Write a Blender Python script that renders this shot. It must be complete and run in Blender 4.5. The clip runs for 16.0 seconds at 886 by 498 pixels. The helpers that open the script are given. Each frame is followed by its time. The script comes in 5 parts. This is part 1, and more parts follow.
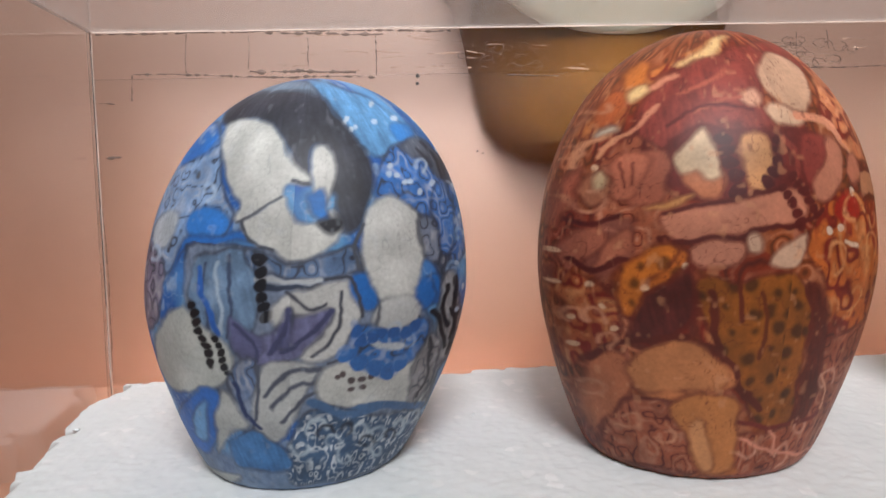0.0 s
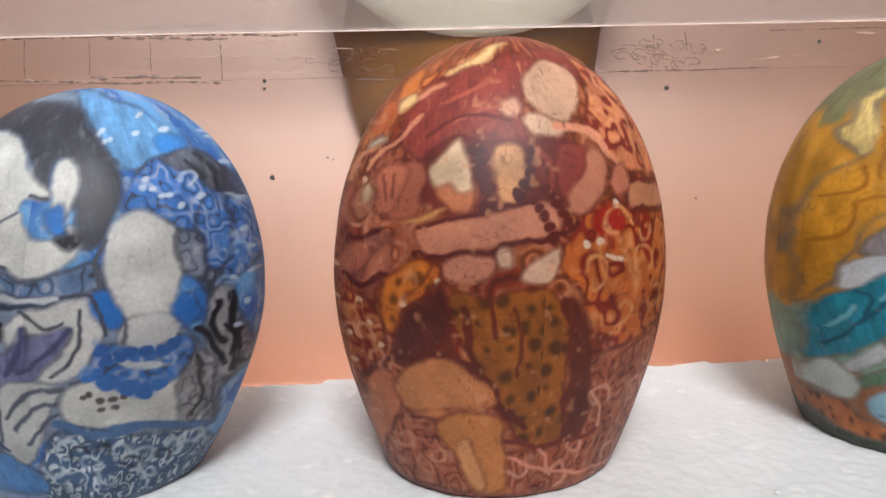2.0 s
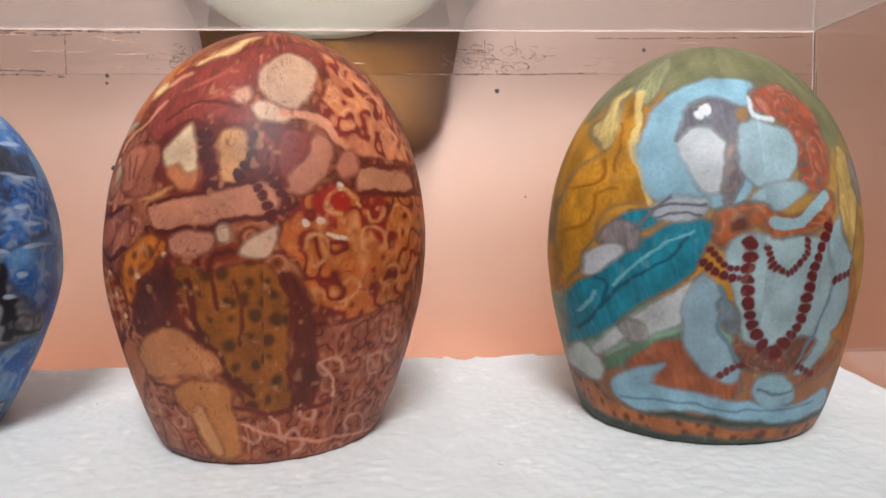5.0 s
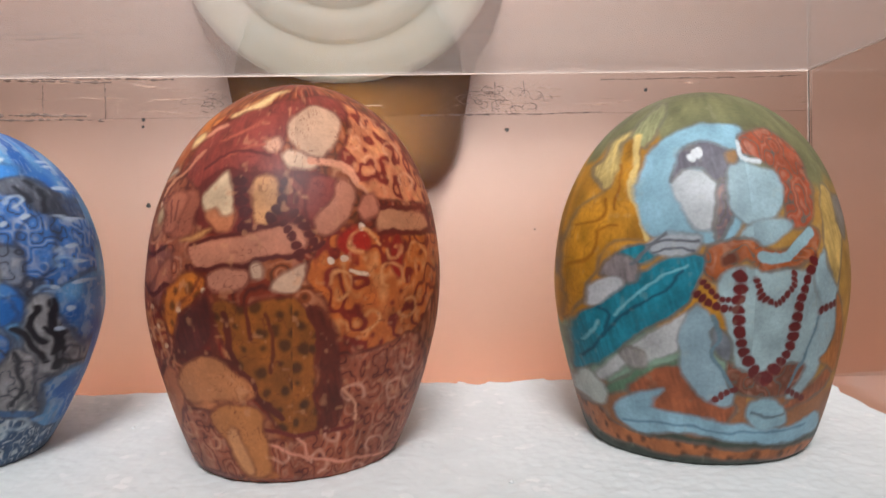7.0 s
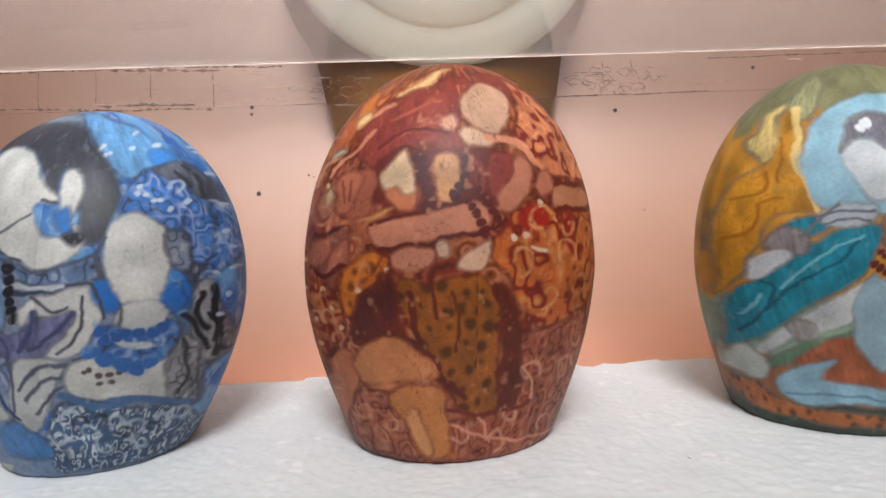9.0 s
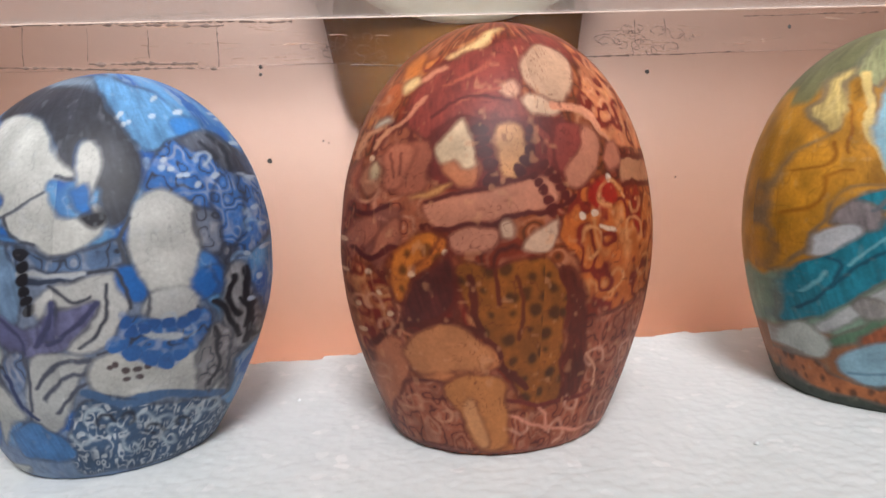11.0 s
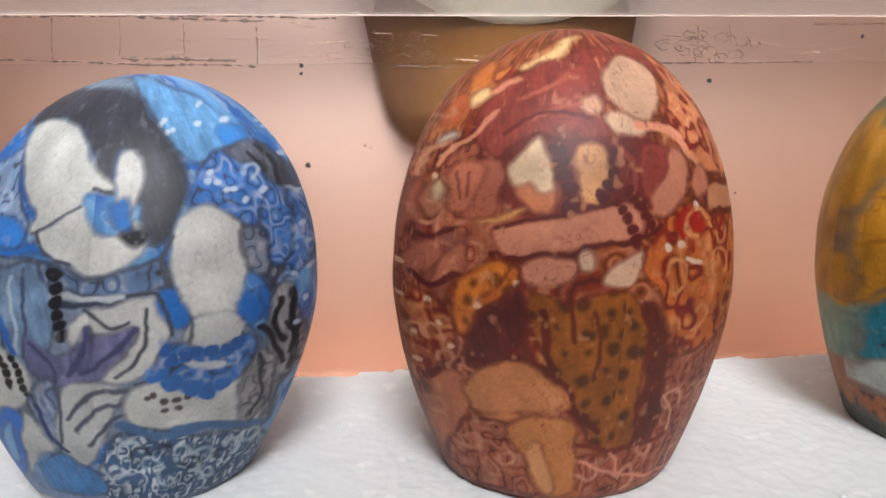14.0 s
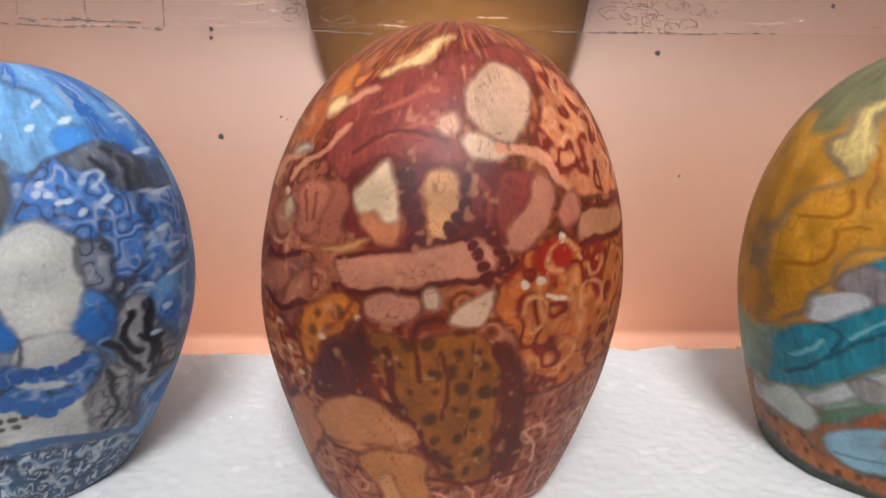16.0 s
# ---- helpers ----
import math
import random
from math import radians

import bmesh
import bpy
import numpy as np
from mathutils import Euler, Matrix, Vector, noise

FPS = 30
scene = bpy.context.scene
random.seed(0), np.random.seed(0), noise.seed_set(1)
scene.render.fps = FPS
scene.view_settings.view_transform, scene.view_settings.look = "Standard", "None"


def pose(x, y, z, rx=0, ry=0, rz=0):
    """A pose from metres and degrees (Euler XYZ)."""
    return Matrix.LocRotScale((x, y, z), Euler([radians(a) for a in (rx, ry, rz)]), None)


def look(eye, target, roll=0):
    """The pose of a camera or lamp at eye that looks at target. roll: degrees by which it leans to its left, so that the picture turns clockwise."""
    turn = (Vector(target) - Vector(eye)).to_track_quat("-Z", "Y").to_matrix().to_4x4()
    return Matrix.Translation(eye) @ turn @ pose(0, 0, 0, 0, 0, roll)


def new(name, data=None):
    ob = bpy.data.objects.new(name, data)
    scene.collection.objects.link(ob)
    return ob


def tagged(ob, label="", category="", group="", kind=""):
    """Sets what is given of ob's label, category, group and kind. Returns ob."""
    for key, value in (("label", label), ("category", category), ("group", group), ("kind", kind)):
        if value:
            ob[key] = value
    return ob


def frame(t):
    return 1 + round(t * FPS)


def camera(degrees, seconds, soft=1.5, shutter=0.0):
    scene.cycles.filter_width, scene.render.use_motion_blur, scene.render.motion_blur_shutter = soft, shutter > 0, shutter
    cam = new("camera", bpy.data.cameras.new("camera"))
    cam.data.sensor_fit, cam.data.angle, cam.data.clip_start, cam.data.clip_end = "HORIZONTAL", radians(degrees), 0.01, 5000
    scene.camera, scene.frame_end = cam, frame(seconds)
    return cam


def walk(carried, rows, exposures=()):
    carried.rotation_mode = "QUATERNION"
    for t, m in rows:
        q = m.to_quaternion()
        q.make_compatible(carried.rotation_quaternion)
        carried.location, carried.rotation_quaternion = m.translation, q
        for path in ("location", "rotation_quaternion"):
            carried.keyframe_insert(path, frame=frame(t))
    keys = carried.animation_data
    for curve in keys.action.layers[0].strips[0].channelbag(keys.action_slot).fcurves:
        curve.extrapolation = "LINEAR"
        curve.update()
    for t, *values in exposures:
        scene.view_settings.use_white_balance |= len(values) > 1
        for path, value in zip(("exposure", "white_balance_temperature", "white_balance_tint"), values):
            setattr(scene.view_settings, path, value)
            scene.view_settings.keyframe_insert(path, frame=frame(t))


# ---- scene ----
cam = camera(64.0, 16.0, soft=1.6)
PATH = [
    (0, (0.0625, 0.0504, 0.0798), (0.0786, 0.3492, 0.0590), -1.58),
    (0.5, (0.0759, 0.0450, 0.0780), (0.0962, 0.3438, 0.0601), -1.85),
    (1, (0.0958, 0.0425, 0.0724), (0.1148, 0.3413, 0.0540), -1.43),
    (1.5, (0.1103, 0.0484, 0.0808), (0.1280, 0.3475, 0.0645), -1.34),
    (2, (0.1262, 0.0525, 0.0823), (0.1430, 0.3512, 0.0601), -1.87),
    (2.5, (0.1349, 0.0455, 0.0850), (0.1516, 0.3437, 0.0562), -1.41),
    (3, (0.1397, 0.0390, 0.0762), (0.1541, 0.3383, 0.0612), -2.12),
    (3.5, (0.1575, 0.0420, 0.0755), (0.1781, 0.3407, 0.0582), -1.66),
    (4, (0.1753, 0.0400, 0.0744), (0.1974, 0.3388, 0.0578), -1.08),
    (4.2, (0.1814, 0.0433, 0.0736), (0.2038, 0.3420, 0.0570), -0.98),
    (6.3, (0.2017, 0.0146, 0.0715), (0.2133, 0.3141, 0.0597), -0.79),
    (6.5, (0.1984, 0.0144, 0.0754), (0.2107, 0.3140, 0.0654), -1.13),
    (7, (0.1964, 0.0165, 0.0764), (0.2095, 0.3161, 0.0700), -1.13),
    (7.5, (0.1866, 0.0146, 0.0741), (0.2010, 0.3143, 0.0691), -1.12),
    (8, (0.1779, 0.0125, 0.0709), (0.1926, 0.3121, 0.0654), -1.09),
    (8.5, (0.1603, 0.0119, 0.0741), (0.1727, 0.3116, 0.0676), -1.85),
    (8.7, (0.1513, 0.0153, 0.0725), (0.1643, 0.3149, 0.0655), -2.11),
    (10.8, (0.1219, 0.0324, 0.0777), (0.1483, 0.3300, 0.0516), -2.48),
    (11, (0.1166, 0.0404, 0.0794), (0.1442, 0.3378, 0.0519), -2.52),
    (11.5, (0.0909, 0.0572, 0.0845), (0.1148, 0.3545, 0.0523), -2.54),
    (12, (0.0740, 0.0709, 0.0873), (0.0982, 0.3676, 0.0505), -2.00),
    (12.5, (0.0706, 0.0720, 0.0875), (0.0943, 0.3687, 0.0499), -1.80),
    (13, (0.0715, 0.0627, 0.0869), (0.0942, 0.3597, 0.0519), -1.38),
    (13.5, (0.0843, 0.0579, 0.0863), (0.1083, 0.3553, 0.0543), -1.17),
    (14, (0.1031, 0.0595, 0.0877), (0.1271, 0.3569, 0.0566), -0.92),
    (14.5, (0.1266, 0.0609, 0.0923), (0.1534, 0.3581, 0.0617), -1.67),
    (15, (0.1428, 0.0499, 0.1112), (0.1599, 0.3478, 0.0802), -1.53),
    (15.5, (0.1560, 0.0641, 0.1123), (0.1727, 0.3593, 0.0619), -0.26),
    (16, (0.1467, 0.0743, 0.1126), (0.1599, 0.3665, 0.0457), 0.54),
]
EXPOSURES = [(0, -0.14), (1, -0.08), (2, 0.05), (3, 0.05), (4, 0.08), (6.5, -0.05), (8.5, -0.02), (11, 0.0), (11.5, -0.02), (12, -0.2), (13, -0.22), (14, 0.03), (14.5, 0.14), (15, 0.08), (15.5, 0.05), (16, 0.05)]
walk(cam, [(t, look(eye, target, roll)) for t, eye, target, roll in PATH], EXPOSURES)

# ---- world and lights ----
world = bpy.data.worlds.new("world")
scene.world = world
world.use_nodes = True
world.node_tree.nodes["Background"].inputs[0].default_value = (0.9, 0.95, 1.0, 1)
world.node_tree.nodes["Background"].inputs[1].default_value = 0.35


def area_lamp(name, eye, target, sx, sy, watts, colour):
    data = bpy.data.lights.new(name, "AREA")
    data.shape, data.size, data.size_y, data.energy, data.color = "RECTANGLE", sx, sy, watts, colour
    ob = new(name, data)
    ob.matrix_world = look(eye, target)
    return ob


area_lamp("ceiling_lamp", (0.15, -1.0, 1.34), (0.16, 0.3, 0.05), 0.55, 0.4, 24.5, (0.97, 0.985, 1.0))
# weak fill added in front; no window stands there
area_lamp("front_fill", (0.20, -2.5, 0.62), (0.2, 0.4, 0.3), 1.5, 0.9, 3.5, (0.95, 0.98, 1.0))

# ---- materials ----


def material(name, colour, rough=0.5, metal=0.0, spec=0.5):
    m = bpy.data.materials.new(name)
    m.use_nodes = True
    b = m.node_tree.nodes["Principled BSDF"]
    b.inputs["Base Color"].default_value = (*colour, 1)
    b.inputs["Roughness"].default_value = rough
    b.inputs["Metallic"].default_value = metal
    b.inputs["Specular IOR Level"].default_value = spec
    return m


def varied(name, dark, light, scale, rough=0.5, bump=0.1, fine=400, metal=0.0, spec=0.5, stretch=(1, 1, 1)):
    """Two noises, one broad and one fine, mix the two colours; the fine one also gives relief."""
    m = material(name, light, rough, metal, spec)
    t = m.node_tree
    b = t.nodes["Principled BSDF"]
    co = t.nodes.new("ShaderNodeTexCoord")
    mp = t.nodes.new("ShaderNodeMapping")
    mp.inputs["Scale"].default_value = stretch
    t.links.new(co.outputs["Object"], mp.inputs["Vector"])
    broad, grain = t.nodes.new("ShaderNodeTexNoise"), t.nodes.new("ShaderNodeTexNoise")
    broad.inputs["Scale"].default_value, grain.inputs["Scale"].default_value = scale, fine
    broad.inputs["Detail"].default_value, grain.inputs["Detail"].default_value = 5, 3
    for n in (broad, grain):
        t.links.new(mp.outputs[0], n.inputs["Vector"])
    add = t.nodes.new("ShaderNodeMath")
    add.operation = "MULTIPLY_ADD"
    add.inputs[1].default_value = 0.35
    t.links.new(grain.outputs["Fac"], add.inputs[0])
    t.links.new(broad.outputs["Fac"], add.inputs[2])
    ramp = t.nodes.new("ShaderNodeMapRange")
    ramp.inputs["From Min"].default_value, ramp.inputs["From Max"].default_value = 0.45, 0.9
    t.links.new(add.outputs[0], ramp.inputs["Value"])
    mix = t.nodes.new("ShaderNodeMix")
    mix.data_type = "RGBA"
    mix.inputs["A"].default_value, mix.inputs["B"].default_value = (*dark, 1), (*light, 1)
    t.links.new(ramp.outputs[0], mix.inputs["Factor"])
    t.links.new(mix.outputs["Result"], b.inputs["Base Color"])
    bp = t.nodes.new("ShaderNodeBump")
    bp.inputs["Strength"].default_value, bp.inputs["Distance"].default_value = bump, 0.001
    t.links.new(grain.outputs["Fac"], bp.inputs["Height"])
    t.links.new(bp.outputs[0], b.inputs["Normal"])
    return m


COPPER = varied("copper_paint", (0.49, 0.202, 0.096), (0.59, 0.268, 0.142), 9, 0.42, 0.05, 260, metal=0.35)
lacquer = COPPER.node_tree.nodes["Principled BSDF"]
lacquer.inputs["Coat Weight"].default_value, lacquer.inputs["Coat Roughness"].default_value, lacquer.inputs["Coat IOR"].default_value = 1.0, 0.47, 3.0
SHELF = varied("shelf_laminate", (0.52, 0.25, 0.16), (0.62, 0.33, 0.22), 14, 0.4, 0.05, 300)
FOAM = varied("foam_white", (0.81, 0.838, 0.842), (0.87, 0.892, 0.898), 60, 0.42, 0.12, 420)


def foam_beads(m):
    """Pressed beads: shallow cells of about 3 mm; a few glossier flats are coloured lighter as glints."""
    t = m.node_tree
    b = t.nodes["Principled BSDF"]
    co = t.nodes["Texture Coordinate"]
    cell = t.nodes.new("ShaderNodeTexVoronoi")
    cell.inputs["Scale"].default_value = 300
    t.links.new(co.outputs["Object"], cell.inputs["Vector"])
    old = t.nodes["Bump"]
    bp = t.nodes.new("ShaderNodeBump")
    bp.inputs["Strength"].default_value, bp.inputs["Distance"].default_value = 0.16, 0.0006
    bp.invert = True
    t.links.new(cell.outputs["Distance"], bp.inputs["Height"])
    t.links.new(old.outputs[0], bp.inputs["Normal"])
    t.links.new(bp.outputs[0], b.inputs["Normal"])
    sep = t.nodes.new("ShaderNodeSeparateColor")
    t.links.new(cell.outputs["Color"], sep.inputs[0])
    mr = t.nodes.new("ShaderNodeMapRange")
    mr.inputs["From Min"].default_value, mr.inputs["From Max"].default_value = 0.945, 0.99
    t.links.new(sep.outputs[0], mr.inputs["Value"])
    mix = t.nodes.new("ShaderNodeMix")
    mix.data_type = "RGBA"
    mix.inputs["B"].default_value = (0.925, 0.935, 0.94, 1)
    t.links.new(mr.outputs[0], mix.inputs["Factor"])
    t.links.new(t.nodes["Mix"].outputs["Result"], mix.inputs["A"])
    t.links.new(mix.outputs["Result"], b.inputs["Base Color"])
    soft = t.nodes.new("ShaderNodeMapRange")
    soft.inputs["To Min"].default_value, soft.inputs["To Max"].default_value = 0.55, 0.3
    t.links.new(mr.outputs[0], soft.inputs["Value"])
    t.links.new(soft.outputs[0], b.inputs["Roughness"])


foam_beads(FOAM)
BEIGE = varied("beige_plastic", (0.68, 0.65, 0.50), (0.74, 0.71, 0.57), 30, 0.45, 0.04, 500)
BROWN = varied("brown_plastic", (0.17, 0.068, 0.014), (0.23, 0.095, 0.022), 25, 0.8, 0.05, 400, spec=0.06)
# grey of the unseen room, kept low so the acrylic mirrors less of it
SHELL_GREY = varied("shell_grey", (0.30, 0.28, 0.26), (0.36, 0.34, 0.32), 3, 0.8, 0.1, 60)


def acrylic():
    m = material("clear_acrylic", (0.995, 0.995, 0.995), 0.03)
    b = m.node_tree.nodes["Principled BSDF"]
    b.inputs["Transmission Weight"].default_value = 1.0
    b.inputs["IOR"].default_value = 1.49
    return m


def veiled(name, low, high):
    """Clear acrylic with haze put in as a thin uneven pale film."""
    m = acrylic()
    m.name = name
    t = m.node_tree
    glass, out = t.nodes["Principled BSDF"], t.nodes["Material Output"]
    matt, glow, film = t.nodes.new("ShaderNodeBsdfDiffuse"), t.nodes.new("ShaderNodeBsdfTranslucent"), t.nodes.new("ShaderNodeMixShader")
    for n, k in ((matt, 1), (glow, 2)):
        n.inputs["Color"].default_value = (0.82, 0.80, 0.79, 1)
        t.links.new(n.outputs[0], film.inputs[k])
    film.inputs[0].default_value = 0.6
    co, n = t.nodes.new("ShaderNodeTexCoord"), t.nodes.new("ShaderNodeTexNoise")
    n.inputs["Scale"].default_value, n.inputs["Detail"].default_value = 12, 6
    t.links.new(co.outputs["Object"], n.inputs["Vector"])
    mr = t.nodes.new("ShaderNodeMapRange")
    mr.inputs["From Min"].default_value, mr.inputs["From Max"].default_value = 0.3, 0.7
    mr.inputs["To Min"].default_value, mr.inputs["To Max"].default_value = low, high
    t.links.new(n.outputs["Fac"], mr.inputs["Value"])
    mix = t.nodes.new("ShaderNodeMixShader")
    t.links.new(mr.outputs[0], mix.inputs[0])
    t.links.new(glass.outputs[0], mix.inputs[1])
    t.links.new(film.outputs[0], mix.inputs[2])
    t.links.new(mix.outputs[0], out.inputs["Surface"])
    return m


ACRYLIC = veiled("clear_acrylic", 0.0, 0.02)
STRIP_ACRYLIC = veiled("strip_acrylic", 0.0, 0.03)
STRIP_ACRYLIC.node_tree.nodes["Principled BSDF"].inputs["IOR"].default_value = 1.25


def hazy():
    """Acrylic under a matt protective film: it blurs what stands behind and hardly mirrors."""
    m = bpy.data.materials.new("hazy_acrylic")
    m.use_nodes = True
    t = m.node_tree
    out = t.nodes["Material Output"]
    through_film, sheen, mix = t.nodes.new("ShaderNodeBsdfRefraction"), t.nodes.new("ShaderNodeBsdfGlossy"), t.nodes.new("ShaderNodeMixShader")
    through_film.inputs["Roughness"].default_value, through_film.inputs["IOR"].default_value = 0.21, 1.49
    through_film.inputs["Color"].default_value = (0.97, 0.965, 0.96, 1)
    sheen.inputs["Roughness"].default_value = 0.3
    mix.inputs[0].default_value = 0.01
    t.links.new(through_film.outputs[0], mix.inputs[1])
    t.links.new(sheen.outputs[0], mix.inputs[2])
    t.links.new(mix.outputs[0], out.inputs["Surface"])
    return m


HAZY_ACRYLIC = hazy()
# strongest haze, added to brighten what shows through the top panel
TOP_ACRYLIC = veiled("veiled_acrylic", 0.14, 0.22)

# ---- helpers for meshes ----


def finish(ob_name, bm, mat, smooth=False, bevel=0.0):
    if bevel:
        bmesh.ops.bevel(bm, geom=bm.edges[:], offset=bevel, segments=2, affect="EDGES", profile=0.5)
    me = bpy.data.meshes.new(ob_name)
    bm.to_mesh(me)
    bm.free()
    if mat:
        me.materials.append(mat)
    if smooth:
        me.polygons.foreach_set("use_smooth", [True] * len(me.polygons))
    return new(ob_name, me)


def box(x0, x1, y0, y1, z0, z1):
    bm = bmesh.new()
    bmesh.ops.create_cube(bm, size=1)
    bmesh.ops.scale(bm, vec=(x1 - x0, y1 - y0, z1 - z0), verts=bm.verts)
    bmesh.ops.translate(bm, vec=((x0 + x1) / 2, (y0 + y1) / 2, (z0 + z1) / 2), verts=bm.verts)
    return bm


def part(name, bm, mat, parent, label="", smooth=False, bevel=0.0):
    ob = finish(name, bm, mat, smooth, bevel)
    ob.parent = parent
    if label:
        ob["label"] = label
    return ob


def turned(profile, segments=96):
    """A bmesh turned about z from (radius, height) pairs."""
    bm = bmesh.new()
    rings = []
    for r, z in profile:
        if r < 1e-6:
            rings.append([bm.verts.new((0, 0, z))])
        else:
            rings.append([bm.verts.new((r * math.cos(a), r * math.sin(a), z)) for a in (2 * math.pi * k / segments for k in range(segments))])
    for a, b in zip(rings, rings[1:]):
        for k in range(segments):
            q = (k + 1) % segments
            if len(a) == 1:
                bm.faces.new((a[0], b[k], b[q]))
            elif len(b) == 1:
                bm.faces.new((a[k], b[0], a[q]))
            else:
                bm.faces.new((a[k], b[k], b[q], a[q]))
    bmesh.ops.recalc_face_normals(bm, faces=bm.faces)
    return bm


# ---- structure ----
WALL_Y, SHELF_Z, TOP = 0.425, -0.012, 0.005
tagged(finish("wall_back", box(-1.6, 2.0, WALL_Y, WALL_Y + 0.1, -0.9, 1.7), COPPER), "copper-orange painted wall behind the display box", "wall", kind="structure")
tagged(finish("shelf", box(-1.2, 1.5, -0.02, WALL_Y - 0.002, SHELF_Z - 0.03, SHELF_Z), SHELF, bevel=0.002), "copper-toned laminate shelf under the display box", "shelf", kind="structure")
# unseen room shell, added to shut out the world and bounce lamp light
tagged(finish("floor", box(-1.6, 2.0, -2.6, WALL_Y, -0.98, -0.9), SHELL_GREY), "unseen grey floor closing the room shell", "floor", kind="structure")
tagged(finish("ceiling", box(-1.6, 2.0, -2.6, WALL_Y, 1.7, 1.78), SHELL_GREY), "unseen grey ceiling closing the room shell", "ceiling", kind="structure")
tagged(finish("unseen_wall_left", box(-1.7, -1.6, -2.6, WALL_Y + 0.1, -0.9, 1.7), SHELL_GREY), "unseen grey wall closing the room shell", "wall", kind="structure")
tagged(finish("unseen_wall_right", box(2.0, 2.1, -2.6, WALL_Y + 0.1, -0.9, 1.7), SHELL_GREY), "unseen grey wall closing the room shell", "wall", kind="structure")
tagged(finish("unseen_wall_front", box(-1.6, 2.0, -2.7, -2.6, -0.9, 1.7), SHELL_GREY), "unseen grey wall closing the room shell", "wall", kind="structure")

# ---- acrylic display box ----
BX0, BX1, BY0, BY1, BZ = -0.066, 0.3935, 0.15, 0.3605, 0.1535
case = tagged(new("display_box"), "clear acrylic open-fronted display box with scratched back panel", "display box")
case.location = (0, 0, 0)
for name, bm in (
    ("back_panel", box(BX0 - 0.003, BX1 + 0.003, BY1, BY1 + 0.0008, SHELF_Z, 0.1340)),
    ("clear_strip", box(BX0 - 0.003, BX1 + 0.003, BY1, BY1 + 0.0008, 0.1341, BZ)),
    ("side_panel", box(BX0 - 0.0016, BX0, BY0, BY1 - 0.0004, SHELF_Z, BZ)),
    ("side_panel", box(BX1, BX1 + 0.0016, BY0, BY1 - 0.0004, SHELF_Z, BZ)),
    ("top_panel", box(BX0 - 0.003, BX1 + 0.003, BY0, BY1 + 0.003, BZ + 0.0004, BZ + 0.0036)),
):
    ob = part(name, bm, {"clear_strip": STRIP_ACRYLIC, "top_panel": TOP_ACRYLIC, "back_panel": HAZY_ACRYLIC}.get(name, ACRYLIC), case)
    ob.visible_shadow = False

SAWN = varied("sawn_acrylic", (0.50, 0.36, 0.30), (0.70, 0.55, 0.48), 90, 0.5, 0.2, 700)
for bm in (box(BX0, BX1, BY1 - 0.0007, BY1 - 0.0002, BZ - 0.0004, BZ + 0.0002), box(BX0 + 0.0002, BX0 + 0.0005, BY1 - 0.0009, BY1 - 0.0003, SHELF_Z, BZ - 0.001), box(BX1 - 0.0005, BX1 - 0.0002, BY1 - 0.0009, BY1 - 0.0003, SHELF_Z, BZ - 0.001),
           box(BX0 + 0.0002, BX0 + 0.0005, BY0, BY1 - 0.001, BZ - 0.0004, BZ + 0.0002), box(BX1 - 0.0005, BX1 - 0.0002, BY0, BY1 - 0.001, BZ - 0.0004, BZ + 0.0002)):
    part("glued_seam", bm, SAWN, case, "frosted pale seam where the panels meet")

# marks on the back panel: scored lines, smears of old glue and dark specks
SCORE = varied("scored_edge", (0.10, 0.06, 0.045), (0.24, 0.15, 0.12), 200, 0.6, 0.1, 900)
GLUE = varied("glue_smear", (0.40, 0.23, 0.16), (0.52, 0.33, 0.25), 150, 0.7, 0.3, 800)
SPECK = varied("dark_speck", (0.015, 0.012, 0.012), (0.05, 0.04, 0.035), 300, 0.6, 0.2, 900)
FACE = BY1 - 0.0003
rng = np.random.default_rng(5)


def mark(bm, x0, z0, x1, z1, width, proud=0.0002):
    """A ragged thin strip on the panel's face, broken where the blade jumped."""
    n = max(2, int(math.hypot(x1 - x0, z1 - z0) / 0.0012))
    dx, dz = x1 - x0, z1 - z0
    length = math.hypot(dx, dz)
    px, pz = -dz / length, dx / length
    wave = np.cumsum(rng.normal(0, 0.00008, n + 1))
    wide = width * np.clip(rng.normal(0.55, 0.5, n + 1), 0.0, 1.6)
    rows = []
    for k in range(n + 1):
        x, z = x0 + dx * k / n + px * wave[k], z0 + dz * k / n + pz * wave[k]
        h = wide[k] / 2 + 0.00001
        rows.append([bm.verts.new((x + s * px * h, FACE - q, z + s * pz * h)) for s, q in ((-1, 0.0), (0, proud), (1, 0.0))])
    for k, (a, b) in enumerate(zip(rows, rows[1:])):
        if wide[k] + wide[k + 1] > 0.25 * width:
            for i in (0, 1):
                bm.faces.new((a[i], b[i], b[i + 1], a[i + 1]))


